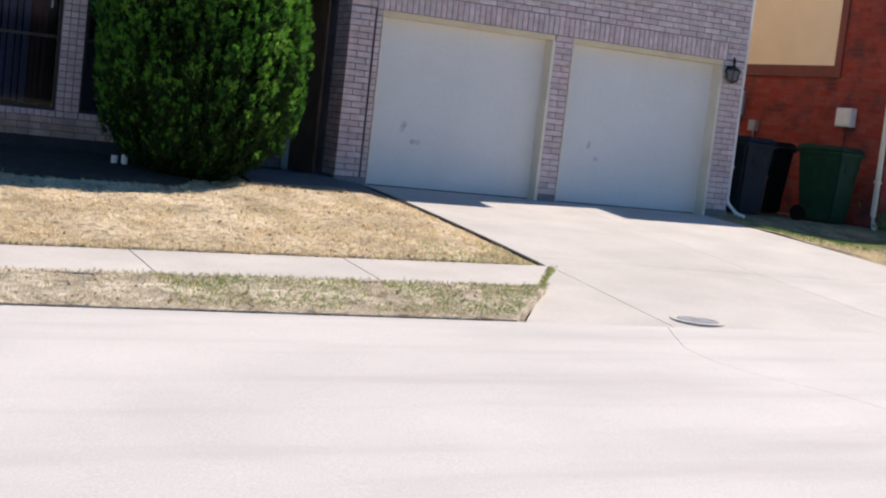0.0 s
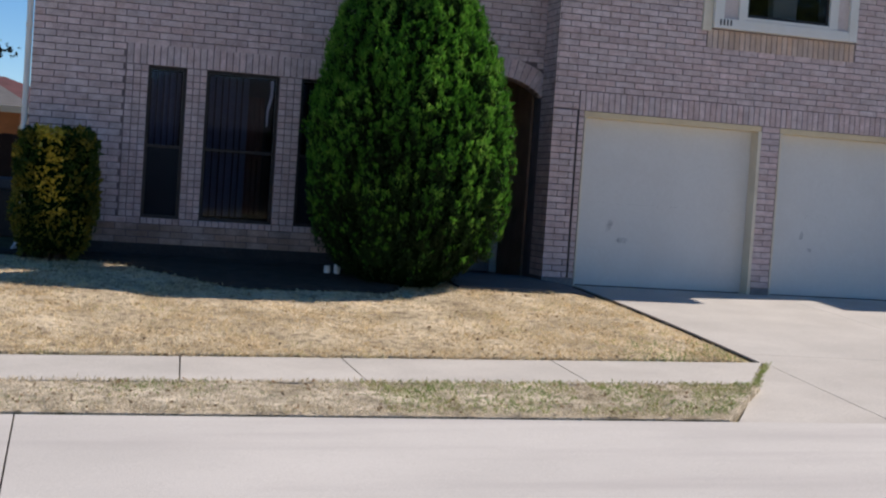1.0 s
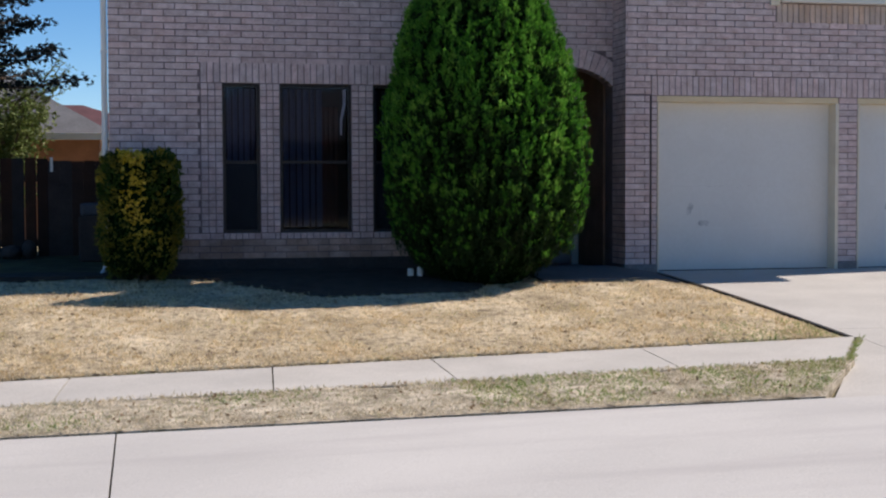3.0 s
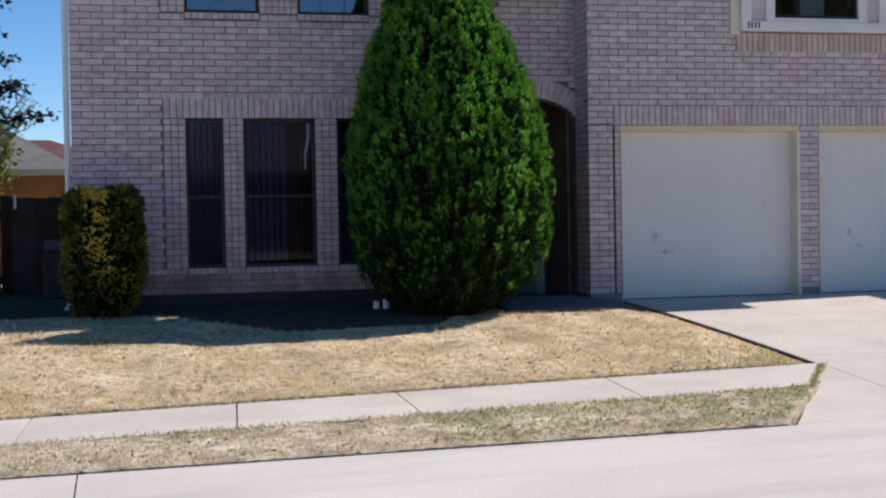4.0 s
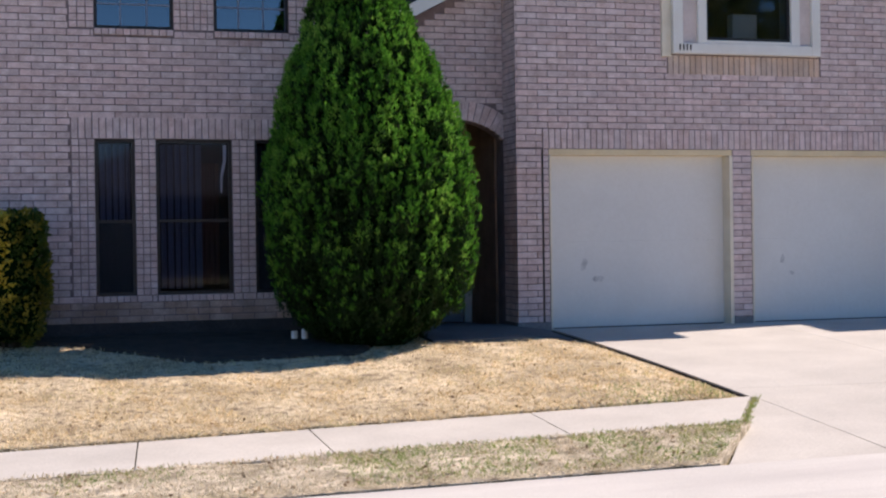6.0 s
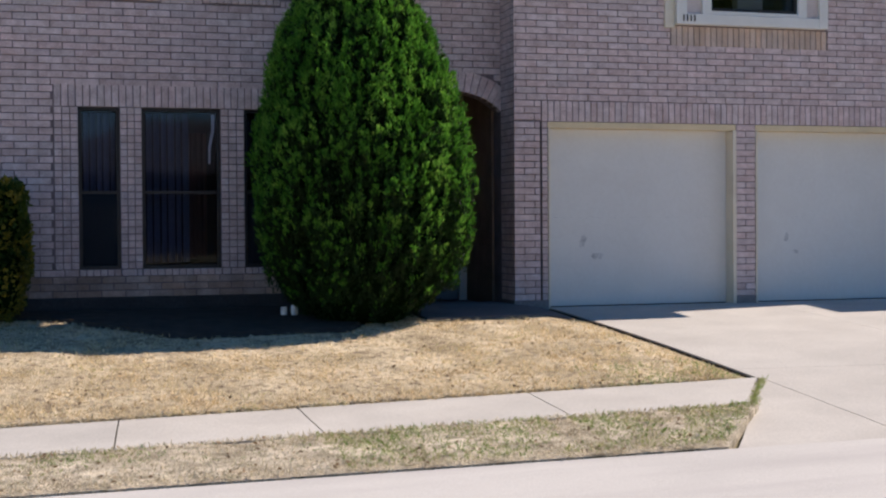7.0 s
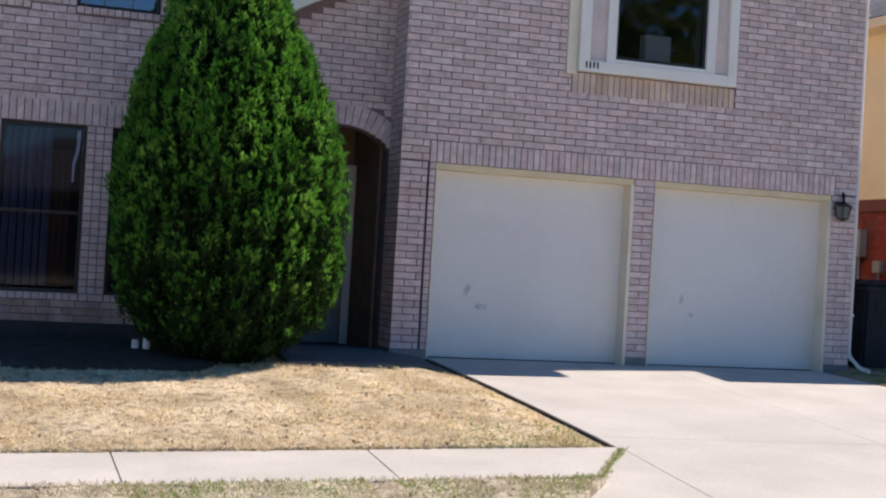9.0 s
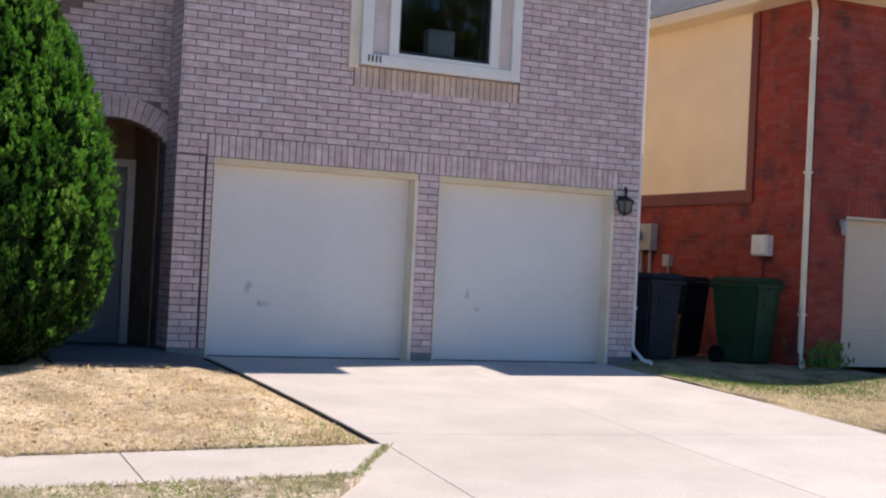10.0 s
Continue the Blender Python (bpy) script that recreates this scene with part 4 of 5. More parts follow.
for k in range(6):
    a = k * 1.05
    bm = bmesh.new()
    tube(bm, [(0.05 * math.cos(a), 0.05 * math.sin(a), -0.05), (0.16 * math.cos(a), 0.14 * math.sin(a), 0.6), (0.3 * math.cos(a), 0.24 * math.sin(a), 1.2)], [0.02, 0.015, 0.007], 6)
    part("stem", bm, M_BARK, bush)
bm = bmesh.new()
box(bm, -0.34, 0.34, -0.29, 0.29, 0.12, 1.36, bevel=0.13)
part("shade_core", bm, M_CORE, bush)
spots, ways, sizes = [], [], []
while len(spots) < 6000:
    p = rg.uniform((-0.45, -0.40, 0.05), (0.45, 0.40, 1.48))
    wide = 0.97 - 0.32 * max(0.0, 0.5 - p[2]) / 0.5 - 0.18 * max(0.0, p[2] - 1.15) / 0.3 + 0.16 * noise.noise(Vector((p[0] * 5, p[1] * 5, p[2] * 4)))
    q = max(abs(p[0]) / (0.435 * wide), abs(p[1]) / (0.38 * wide), abs(p[2] - 0.76) / (0.68 + 0.10 * noise.noise(Vector((p[0] * 6, p[1] * 6, 4)))))
    if not 0.80 < q < 1.0:
        continue
    spots.append(p)
    ways.append((p[0] * 1.6 + 0.2 * rg.normal(), p[1] * 1.6 - 0.2, 0.35 + (p[2] - 0.7) * 0.6 + 0.2 * rg.normal()))
    sizes.append(rg.uniform(0.028, 0.058))


# Upright stripe of bright yellow leaves: variegation, plus sunlight put into the colour.
def sunlit_column(p):
    lean = noise.noise(Vector((p[0] * 4.4 + 1.1, p[1] * 3.0, p[2] * 3.4)))
    return p[1] < 0.1 and abs(p[0] + 0.10 - 0.10 * (1.4 - p[2])) < 0.13 + 0.09 * lean and p[2] > 0.50


def olive(p):
    lean = noise.noise(Vector((p[0] * 7.4 + 1.1, p[1] * 5.0, p[2] * 6.4)))
    return p[1] < 0.3 and lean > (-0.22 if p[2] < 0.85 else 0.16)


M_OLIVE = leaf_material("olive_leaf", [(0.04, 0.05, 0.010), (0.12, 0.12, 0.018), (0.27, 0.225, 0.035), (0.48, 0.37, 0.06)], 0.45, 0.35)
kinds = [2 if sunlit_column(p) else 1 if olive(p) else 0 for p in spots]
for k, (name, mat, seed) in enumerate((("green_leaves", M_EUGREEN, 8), ("olive_leaves", M_OLIVE, 10), ("sunlit_yellow_leaves", M_EUON, 9))):
    pick = [i for i, q in enumerate(kinds) if q == k]
    sprays(name, [spots[i] * np.array([1 + 0.02 * k, 1 + 0.03 * k, 1.0]) for i in pick], [ways[i] for i in pick], [sizes[i] for i in pick], mat, bush, 3, 0.58, seed)


# grass on the lawn and the verge
def blades(name, count, pick, mat, tall, seed, label, category):
    r = np.random.default_rng(seed)
    spots, ways, sizes = [], [], []
    while len(spots) < count:
        p = pick(r)
        if p is None:
            continue
        spots.append(p)
        ways.append((r.normal(0, 0.75), r.normal(0, 0.75), 0.75))
        sizes.append(tall * r.uniform(0.5, 1.5))
    ob = sprays(name, spots, ways, sizes, mat, None, 2, 0.14, seed)
    return tagged(ob, label, category, kind="stuff")


def on_lawn(r):
    y = -4.22 + 4.0 * r.uniform() ** 1.25
    x = -9.5 + (drive_left(y) - 0.08 + 9.5) * r.uniform()
    if y < walk_back(x) - 0.02 or (x > -1.8 and y > -1.04) or y > bed_front(x) + 0.04:
        return None
    thin = noise.noise(Vector((x * 0.9, y * 1.4, 1.5)))
    fine = noise.noise(Vector((x * 8.0, y * 10.0, 4.5))) + 0.7 * noise.noise(Vector((x * 19, y * 22, 8.5)))
    if (thin < -0.25 and r.uniform() < 0.5) or (fine < -0.12 and r.uniform() < 0.8):
        return None
    return (x, y, turf_z(x, y) - 0.006)


def on_edge(r):
    x = -9 + 9.1 * r.uniform()
    side = r.integers(0, 3)
    y = (walk_back(x) + 0.03, walk_front(x) - 0.02, edge_y(x) + 0.05)[side] + r.normal(0, 0.018)
    if side and x > -0.38 - (0.85 if side == 2 else 0):
        return None
    return (x, y, land(x, y) + 0.012)


def on_verge(r):
    x = -9 + 8.8 * r.uniform()
    v = r.uniform()
    if x > -0.42 - 0.84 * v or (noise.noise(Vector((x * 4, v * 2.5, 6))) < -0.1 and r.uniform() < 0.75):
        return None
    y = walk_front(x) - 0.02 + (edge_y(x) + 0.04 - walk_front(x)) * v
    return (x, y, land(x, y) + 0.02)


def on_green(r):
    if r.uniform() < 0.12:
        x, y = 0.15 - 1.3 * r.uniform() ** 1.6, -4.2 + 0.75 * r.uniform() ** 1.5
        return (x, y, turf_z(x, y) - 0.006) if x < drive_left(y) - 0.08 else None
    if r.uniform() < 0.18:
        cx, cv = ((-7.9, 0.75), (-7.0, 0.85), (-5.3, 0.25), (-3.6, 0.3))[int(r.integers(0, 4))]
        x, v = cx + r.normal(0, 0.32), cv + r.normal(0, 0.16)
        if not 0.04 < v < 0.96:
            return None
        y = walk_front(x) - 0.02 + (edge_y(x) + 0.06 - walk_front(x)) * v
    elif r.uniform() < 0.95:
        x = -0.4 - 3.4 * r.uniform() ** 1.4
        v = r.uniform()
        if x > -0.42 - 0.84 * v or noise.noise(Vector((x * 2.6, v * 2, 2))) < -0.25:
            return None
        y = walk_front(x) - 0.02 + (edge_y(x) + 0.06 - walk_front(x)) * v
    else:
        x, y, z = apron(0.0, 0.17 + 0.40 * r.uniform())
        return (x + r.normal(0, 0.016), y + r.normal(0, 0.012), z + 0.004)
    return (x, y, land(x, y) + 0.02)


def on_side(r):
    x, y = 5.08 + 3.4 * r.uniform(), -2.5 + 2.3 * r.uniform()
    if r.uniform() > smooth((y + 2.6) / 0.9) or (y > -0.95 and r.uniform() < 0.8):
        return None
    return (x, y, side_z(x, y) + 0.014)


def on_side_dry(r):
    x, y = 5.08 + 3.4 * r.uniform(), -5.4 + 3.8 * r.uniform()
    return (x, y, side_z(x, y) + 0.016) if y > -4.9 or x > 5.6 else None


blades("lawn_grass", 52000, on_lawn, M_STRAW, 0.034, 11, "short straw-coloured dry grass on the lawn", "grass")
blades("edge_grass", 4500, on_edge, M_DRYVERGE, 0.034, 12, "ragged dry grass along the paving edges", "grass")
blades("verge_grass", 12000, on_verge, M_DRYVERGE, 0.032, 13, "dry greyish grass on the verge", "grass")
blades("green_grass", 6800, on_green, M_GRASS, 0.034, 14, "green grass at the drive end of the verge", "grass")
M_LITTER = leaf_material("brown_litter", [(0.22, 0.145, 0.085), (0.32, 0.22, 0.13), (0.44, 0.33, 0.21)], 0.8, 0.25)
litter_spots = []
while len(litter_spots) < 1300:
    p = on_lawn(rg) if rg.uniform() < 0.72 else on_verge(rg)
    if p is None or noise.noise(Vector((p[0] * 1.2, p[1] * 2.0, 3.0))) < rg.uniform(-0.5, 0.3):
        continue
    litter_spots.append((p[0], p[1], p[2] + 0.012))
litter = sprays("leaf_litter", litter_spots, [(rg.normal(), rg.normal(), 0.05) for _ in litter_spots], rg.uniform(0.018, 0.042, len(litter_spots)), M_LITTER, None, 2, 0.55, 17)
tagged(litter, "dead brown bits scattered over the dry grass", "litter", kind="stuff")
M_LUSH = leaf_material("lush_blade", [(0.10, 0.17, 0.04), (0.13, 0.24, 0.05), (0.20, 0.32, 0.08)], 0.7, 0.35)
blades("side_grass", 7000, on_side, M_LUSH, 0.036, 15, "green grass between the drives", "grass")
blades("side_straw", 7000, on_side_dry, M_STRAW, 0.04, 16, "tan dry grass between the drives", "grass")

# ---- house fittings ----
def coach_lamp(x, y, z):
    lamp = empty("wall_lamp", "black metal coach lantern on the brick wall", "wall lamp", at=(x, y, z))
    part("back_plate", boxed(-0.045, 0.045, 0.075, 0.098, -0.02, 0.13, bevel=0.01), M_BLACK, lamp)
    bm = bmesh.new()
    arm = [(0, 0.08 - 0.10 * math.sin(t), 0.09 + 0.10 * (1 - math.cos(t))) for t in [k * math.pi / 10 for k in range(9)]]
    tube(bm, arm + [(0, 0.0, 0.13)], 0.010, 8)
    part("arm", bm, M_BLACK, lamp, smooth=True)
    bm = bmesh.new()
    lathe(bm, [(0.012, 0.14), (0.03, 0.125), (0.04, 0.10), (0.115, 0.055), (0.12, 0.045)], (0, 0, 0), 6)
    part("cap", bm, M_BLACK, lamp)
    for k in range(6):
        a = k * math.pi / 3
        bm = bmesh.new()
        tube(bm, [(0.066 * math.cos(a), 0.066 * math.sin(a), -0.12), (0.1 * math.cos(a), 0.1 * math.sin(a), 0.05)], 0.007, 5)
        part("cage_bar", bm, M_BLACK, lamp)
    bm = bmesh.new()
    lathe(bm, [(0.062, -0.118), (0.094, 0.045)], (0, 0, 0), 6)
    part("lantern_glass", bm, M_LAMPGLASS, lamp)
    bm = bmesh.new()
    lathe(bm, [(0.012, -0.165), (0.03, -0.15), (0.07, -0.135), (0.074, -0.118)], (0, 0, 0), 6)
    part("base", bm, M_BLACK, lamp)
    return lamp


M_LAMPGLASS = material("smoked_glass", (0.12, 0.13, 0.15), 0.12, var=0.1, scale=8, fine=30, bump=0.0)
lantern = coach_lamp(5.175, -0.1, 1.985)
lantern.scale = (1.15, 1.0, 0.82)


def downspout(name, pts, label, mat=M_WHITE, r=0.036):
    d = empty(name, label, "downspout")
    run = next(q for p, q in zip(pts, pts[1:]) if p[2] - q[2] > 2)
    bm = bmesh.new()
    tube(bm, pts, r, 8)
    part("pipe", bm, mat, d, smooth=False)
    for z in (0.7, 2.6, 4.4):
        part("strap", boxed(run[0] - r - 0.004, run[0] + r + 0.004, run[1] - r - 0.004, run[1] + r + 0.006, z, z + 0.03), mat, d)
    return d


downspout("downspout", [(5.475, 0.06, 5.0), (5.475, 0.06, 0.32), (5.478, 0.03, 0.2), (5.52, -0.12, 0.08), (5.56, -0.26, 0.05)], "white metal downspout at the garage corner", r=0.028)
downspout("downspout", [(-6.545, 0.49, 5.5), (-6.545, 0.49, 0.3), (-6.56, 0.40, 0.12), (-6.60, 0.22, 0.06)], "white metal downspout at the end of the brick front", r=0.034)

# drain clean-outs in the soil bed
for x, y, h, r in ((-3.18, -0.56, 0.165, 0.036), (-3.075, -0.60, 0.185, 0.038)):
    c = empty("drain_pipe", "white plastic clean-out pipe standing in the soil", "pipe", group="clean-out pipes", at=(x, y, -0.03))
    bm = bmesh.new()
    lathe(bm, [(r * 0.86, -0.05), (r * 0.86, h * 0.55)], (0, 0, 0), 14)
    part("pipe", bm, M_PVC, c)
    bm = bmesh.new()
    lathe(bm, [(r, h * 0.5), (r, h - 0.012), (r * 0.8, h)], (0, 0, 0), 14)
    part("cap", bm, M_PVC, c)

# scuffs on the garage doors
M_SCUFF = material("scuff", (0.57, 0.55, 0.52), 0.7, var=0.3, scale=20, fine=90, bump=0.2)
for x, z, w, h, tilt in ((0.50, 0.78, 0.075, 0.15, 0.2), (0.68, 0.60, 0.15, 0.075, -0.2), (3.20, 0.80, 0.06, 0.11, 0.1), (3.32, 0.62, 0.10, 0.05, 0.1)):
    bm = bmesh.new()
    pts = []
    for k in range(14):
        a = 2 * math.pi * k / 14
        rr = 0.5 + 0.25 * noise.noise(Vector((math.cos(a) * 2, math.sin(a) * 2, x)))
        pts.append((x + w * rr * math.cos(a) + tilt * h * rr * math.sin(a), z + h * rr * math.sin(a)))
    prism(bm, pts, "y", 0.1785, 0.181)
    part("scuff", bm, M_SCUFF, house)

# cover in the apron
CX, CY = 0.52, -6.39
cover = empty("meter_cover", "round grey iron cover in a pale collar in the driveway apron", "cover", at=(CX, CY, pave_z(CX, CY) + 0.002))
bm = bmesh.new()
lathe(bm, [(0.23, -0.03), (0.23, 0.004), (0.18, 0.006), (0.175, 0.001)], (0, 0, 0), 28)
part("rim", bm, M_WALK, cover)
M_IRON = material("grey_iron", (0.26, 0.26, 0.27), 0.6, metal=0.4, var=0.25, scale=8, fine=60, bump=0.4)
bm = bmesh.new()
lathe(bm, [(0.168, -0.02), (0.168, 0.007), (0.15, 0.009), (0.14, 0.006), (0.06, 0.007), (0.05, 0.010)], (0, 0, 0), 28)
part("lid", bm, M_IRON, cover)


# ---- side yard: fence, bin ----
fence = empty("fence", "dark weathered wooden board fence", "fence", at=(0, 3.0, 0))
for i in range(46):
    x = -6.58 - 0.152 * i
    h = 1.425 + 0.006 * math.sin(i * 2.3) + (0.035 if i > 4 else 0.0)
    slit = 0.010 if i in (5, 6, 8) else 0.0
    bm = bmesh.new()
    prism(bm, [(x - 0.151 + slit, -0.05), (x, -0.05), (x, h - 0.01), (x - 0.01, h), (x - 0.141, h), (x - 0.151 + slit, h - 0.01)], "y", 0.004 * math.sin(i * 1.7), 0.018 + 0.004 * math.sin(i * 1.7))
    part("board", bm, M_WOOD, fence)
for z in (0.3, 1.15):
    part("rail", boxed(-13.6, -6.58, 0.026, 0.065, z, z + 0.09), M_WOOD, fence)
for x in (-6.66, -7.55, -9.6, -11.8):
    part("post", boxed(x - 0.045, x + 0.045, 0.066, 0.155, -0.2, 1.42, bevel=0.005), M_WOOD, fence)

part("strip", boxed(-7.31, -7.275, -0.03, -0.008, 1.28, 1.47, bevel=0.004), M_PVC, fence, "short white strip on the fence top")


def wheeled_bin(name, label, x, y, turn, colour, h=1.08, w=0.58, d=0.68):
    """A tall tapered bin with a hinged lid, rim, handle bar and two wheels."""
    mat = material("bin_plastic", colour, 0.6, var=0.2, scale=4, fine=50, bump=0.15, spec=0.12)
    b = empty(name, label, "wheeled bin", group="wheeled bins")
    b.matrix_world = pose(x, y, land(x, min(y, 0.2)) + 0.0, 0, 0, turn)
    bm = bmesh.new()
    lo, hi = (0.39 * w, 0.36 * d), (0.5 * w, 0.5 * d)
    bmesh.ops.create_cube(bm, size=1.0)
    for v in bm.verts:
        top = v.co.z > 0
        s = hi if top else lo
        v.co = Vector((math.copysign(s[0], v.co.x), math.copysign(s[1], v.co.y), h * 0.93 if top else 0.03))
    bmesh.ops.bevel(bm, geom=[e for e in bm.edges], offset=0.035, segments=2, affect="EDGES")
    part("body", bm, mat, b)
    part("rim", boxed(-0.53 * w, 0.53 * w, -0.53 * d, 0.53 * d, h * 0.88, h * 0.93, bevel=0.012), mat, b)
    bm = bmesh.new()
    bmesh.ops.create_cube(bm, size=1.0)
    for v in bm.verts:
        s = 0.46 if v.co.z > 0 else 0.55
        v.co = Vector((math.copysign(s * w, v.co.x), math.copysign(s * d, v.co.y), h * (1.0 if v.co.z > 0 else 0.935)))
    bmesh.ops.bevel(bm, geom=[e for e in bm.edges], offset=0.018, segments=2, affect="EDGES")
    part("lid", bm, mat, b)
    bm = bmesh.new()
    tube(bm, [(-0.3 * w, 0.62 * d, h * 0.9), (0.3 * w, 0.62 * d, h * 0.9)], 0.016, 8)
    part("handle", bm, mat, b)
    part("front_panel", boxed(-0.2 * w, 0.2 * w, -0.485 * d, -0.43 * d, h * 0.66, h * 0.8, bevel=0.01), mat, b)
    for s in (-1, 1):
        bm = bmesh.new()
        bmesh.ops.create_cone(bm, cap_ends=True, segments=18, radius1=0.12, radius2=0.12, depth=0.05, matrix=pose(s * 0.42 * w, 0.36 * d, 0.12, 0, 90, 0))
        part("wheel", bm, M_BLACK, b)
    return b


wheeled_bin("wheeled_bin", "dark green plastic wheeled bin by the red brick wall", 7.50, 0.42, 20, (0.012, 0.04, 0.02), h=1.16, w=0.64, d=0.72)
wheeled_bin("wheeled_bin", "dark blue-grey plastic wheeled bin beside the house", 6.06, 0.60, 8, (0.020, 0.023, 0.030), h=1.14)
wheeled_bin("wheeled_bin", "black plastic wheeled bin in the side passage", 6.80, 1.45, -8, (0.012, 0.012, 0.013), h=1.14)
wheeled_bin("wheeled_bin", "black plastic wheeled bin beside the green one", 7.36, 1.75, 5, (0.010, 0.010, 0.011), h=1.14)
M_CRATE = material("brown_crate", (0.045, 0.033, 0.028), 0.8, var=0.25, scale=5, fine=40, bump=0.2)
M_CRATELID = material("slate_lid", (0.055, 0.06, 0.072), 0.6, var=0.2, scale=5, fine=40, bump=0.1)
crate = empty("storage_box", "brown plastic storage box with a grey lid by the fence", "storage box", at=(-6.76, 2.3, 0.13))
part("body", boxed(-0.16, 0.16, -0.2, 0.2, 0.0, 0.58, bevel=0.02), M_CRATE, crate)
part("lid", boxed(-0.14, 0.14, -0.18, 0.18, 0.582, 0.74, bevel=0.03), M_CRATELID, crate)
for x, y, sx, sy, sz in ((-7.80, 2.72, 0.13, 0.10, 0.10), (-7.58, 2.78, 0.10, 0.10, 0.13)):
    bm = bmesh.new()
    bmesh.ops.create_icosphere(bm, subdivisions=3, radius=1.0)
    for v in bm.verts:
        v.co *= 1 + 0.22 * noise.noise(v.co * 1.6 + Vector((x * 5, 0, 0)))
        v.co = Vector((v.co.x * sx, v.co.y * sy, v.co.z * sz))
    stone = part("stone", bm, M_CRATE, smooth=True)
    stone.location = (x, y, 0.17 + 0.6 * sz)
    tagged(stone, "rough brown stone on the ground by the fence", "stone", group="stones by the fence")
M_BROWN = material("brown_cloth", (0.15, 0.07, 0.035), 0.9, var=0.2, scale=6, fine=40, bump=0.3)
bm = bmesh.new()
lathe(bm, [(0.12, 0.0), (0.155, 0.02), (0.19, 0.55), (0.205, 0.56), (0.20, 0.60), (0.17, 0.60)], (6.62, 1.0, 0.03), 18)
tagged(part("plant_pot", bm, M_BROWN), "tall brown clay pot between the bins", "pot")

# ---- the red brick house next door ----
NX, NY = 8.2, 0.02
neighbour = empty("house", "red brick house with tan siding along its side", "house")
part("wall", wall_mesh(NX + 0.009, 16, 0, 5.1, [(8.80, 11.26, 0, 2.07)], NY + 0.004, NY + 0.2), M_RED_MORTAR, neighbour)
side_wall = part("wall", boxed(NX + 0.004, NX + 0.2, NY + 0.2, 12, 0, 5.1), M_RED_MORTAR, neighbour)
part("wall", boxed(NX, 16, 12, 12.2, 0, 5.1), M_RED_MORTAR, neighbour)
part("wall", boxed(15.8, 16, NY + 0.2, 12, 0, 5.1), M_RED_MORTAR, neighbour)
front_red = [b for b in running(NX, 15.9, 0.05, 5.08, [(8.80, 11.30, 0, 2.32)])]
front_red += soldiers(8.80, 11.30, 2.08, 2.31)
lay("brickwork", front_red, NY, M_RED, neighbour)
verts, faces = [], []
for b in running(NY, 9.0, 0.05, 5.08, [(1.27, 30, 2.26, 6)]):
    v, q = brick_body(b, 0.0, rng.uniform(-0.001, 0.002))
    n0 = len(verts)
    verts += [(NX + y, x, z) for x, y, z in v]
    faces += [tuple(n0 + i for i in f[::-1]) for f in q]
tagged(raw("brickwork", verts, faces, M_RED, side_wall), kind="stuff")
part("trim_board", boxed(NX - 0.03, NX + 0.02, 1.25, 1.41, 2.24, 4.95, bevel=0.005), M_RED_TRIM, neighbour)
part("trim_board", boxed(NX - 0.03, NX + 0.02, 1.411, 10, 2.24, 2.43, bevel=0.005), M_RED_TRIM, neighbour)
for i in range(13):
    z = 2.432 + 0.2 * i
    bm = bmesh.new()
    prism(bm, [(NX - 0.001, z), (NX + 0.03, z), (NX + 0.03, z + 0.2), (NX + 0.003, z + 0.2)], "y", 1.414, 10)
    part("siding_plank", bm, M_SIDING, neighbour)
EAVE = 4.97
part("soffit", boxed(NX - 0.38, 16.4, NY - 0.35, NY + 0.1, EAVE, EAVE + 0.03), M_SIDING, neighbour)
part("soffit", boxed(NX - 0.38, NX + 0.1, NY + 0.1, 12.3, EAVE, EAVE + 0.03), M_SIDING, neighbour)
part("gutter", boxed(NX - 0.47, 16.4, NY - 0.45, NY - 0.352, EAVE - 0.01, EAVE + 0.14, bevel=0.02), M_SIDING, neighbour)
part("gutter", boxed(NX - 0.47, NX - 0.382, NY - 0.35, 12.3, EAVE - 0.01, EAVE + 0.14, bevel=0.02), M_SIDING, neighbour)
bm = bmesh.new()
peak = [(NX + 3.6, 4.4, 7.6), (NX + 3.6, 8.0, 7.6)]
ring = [(NX - 0.47, NY - 0.45, EAVE + 0.145), (16.4, NY - 0.45, EAVE + 0.145), (16.4, 12.3, EAVE + 0.145), (NX - 0.47, 12.3, EAVE + 0.145)]
v = [bm.verts.new(p) for p in ring + peak]
for f in ((0, 1, 4), (1, 2, 5, 4), (2, 3, 5), (3, 0, 4, 5), (3, 2, 1, 0)):
    bm.faces.new([v[i] for i in f])
bmesh.ops.recalc_face_normals(bm, faces=bm.faces[:])
part("roof", bm, M_ROOF, neighbour)
M_TANDOOR = material("tan_door_paint", (0.56, 0.46, 0.36), 0.55, var=0.05, scale=1.5, fine=30, bump=0.06, grain=0.15)
ndoor = tagged(new("garage_door"), "tan painted garage door of the red house")
ndoor.parent = neighbour
for r in range(4):
    part("door_section", boxed(8.83, 11.23, NY + 0.12, NY + 0.16, 0.03 + r * 0.50, 0.03 + (r + 1) * 0.50 - 0.001, bevel=0.004), M_TANDOOR, ndoor)
for a, b, c, d in ((8.802, 8.83, 0.02, 2.07), (11.23, 11.258, 0.02, 2.07), (8.83, 11.23, 2.032, 2.07)):
    part("door_jamb", boxed(a, b, NY - 0.004, NY + 0.2, c, d, bevel=0.004), M_TANDOOR, ndoor)
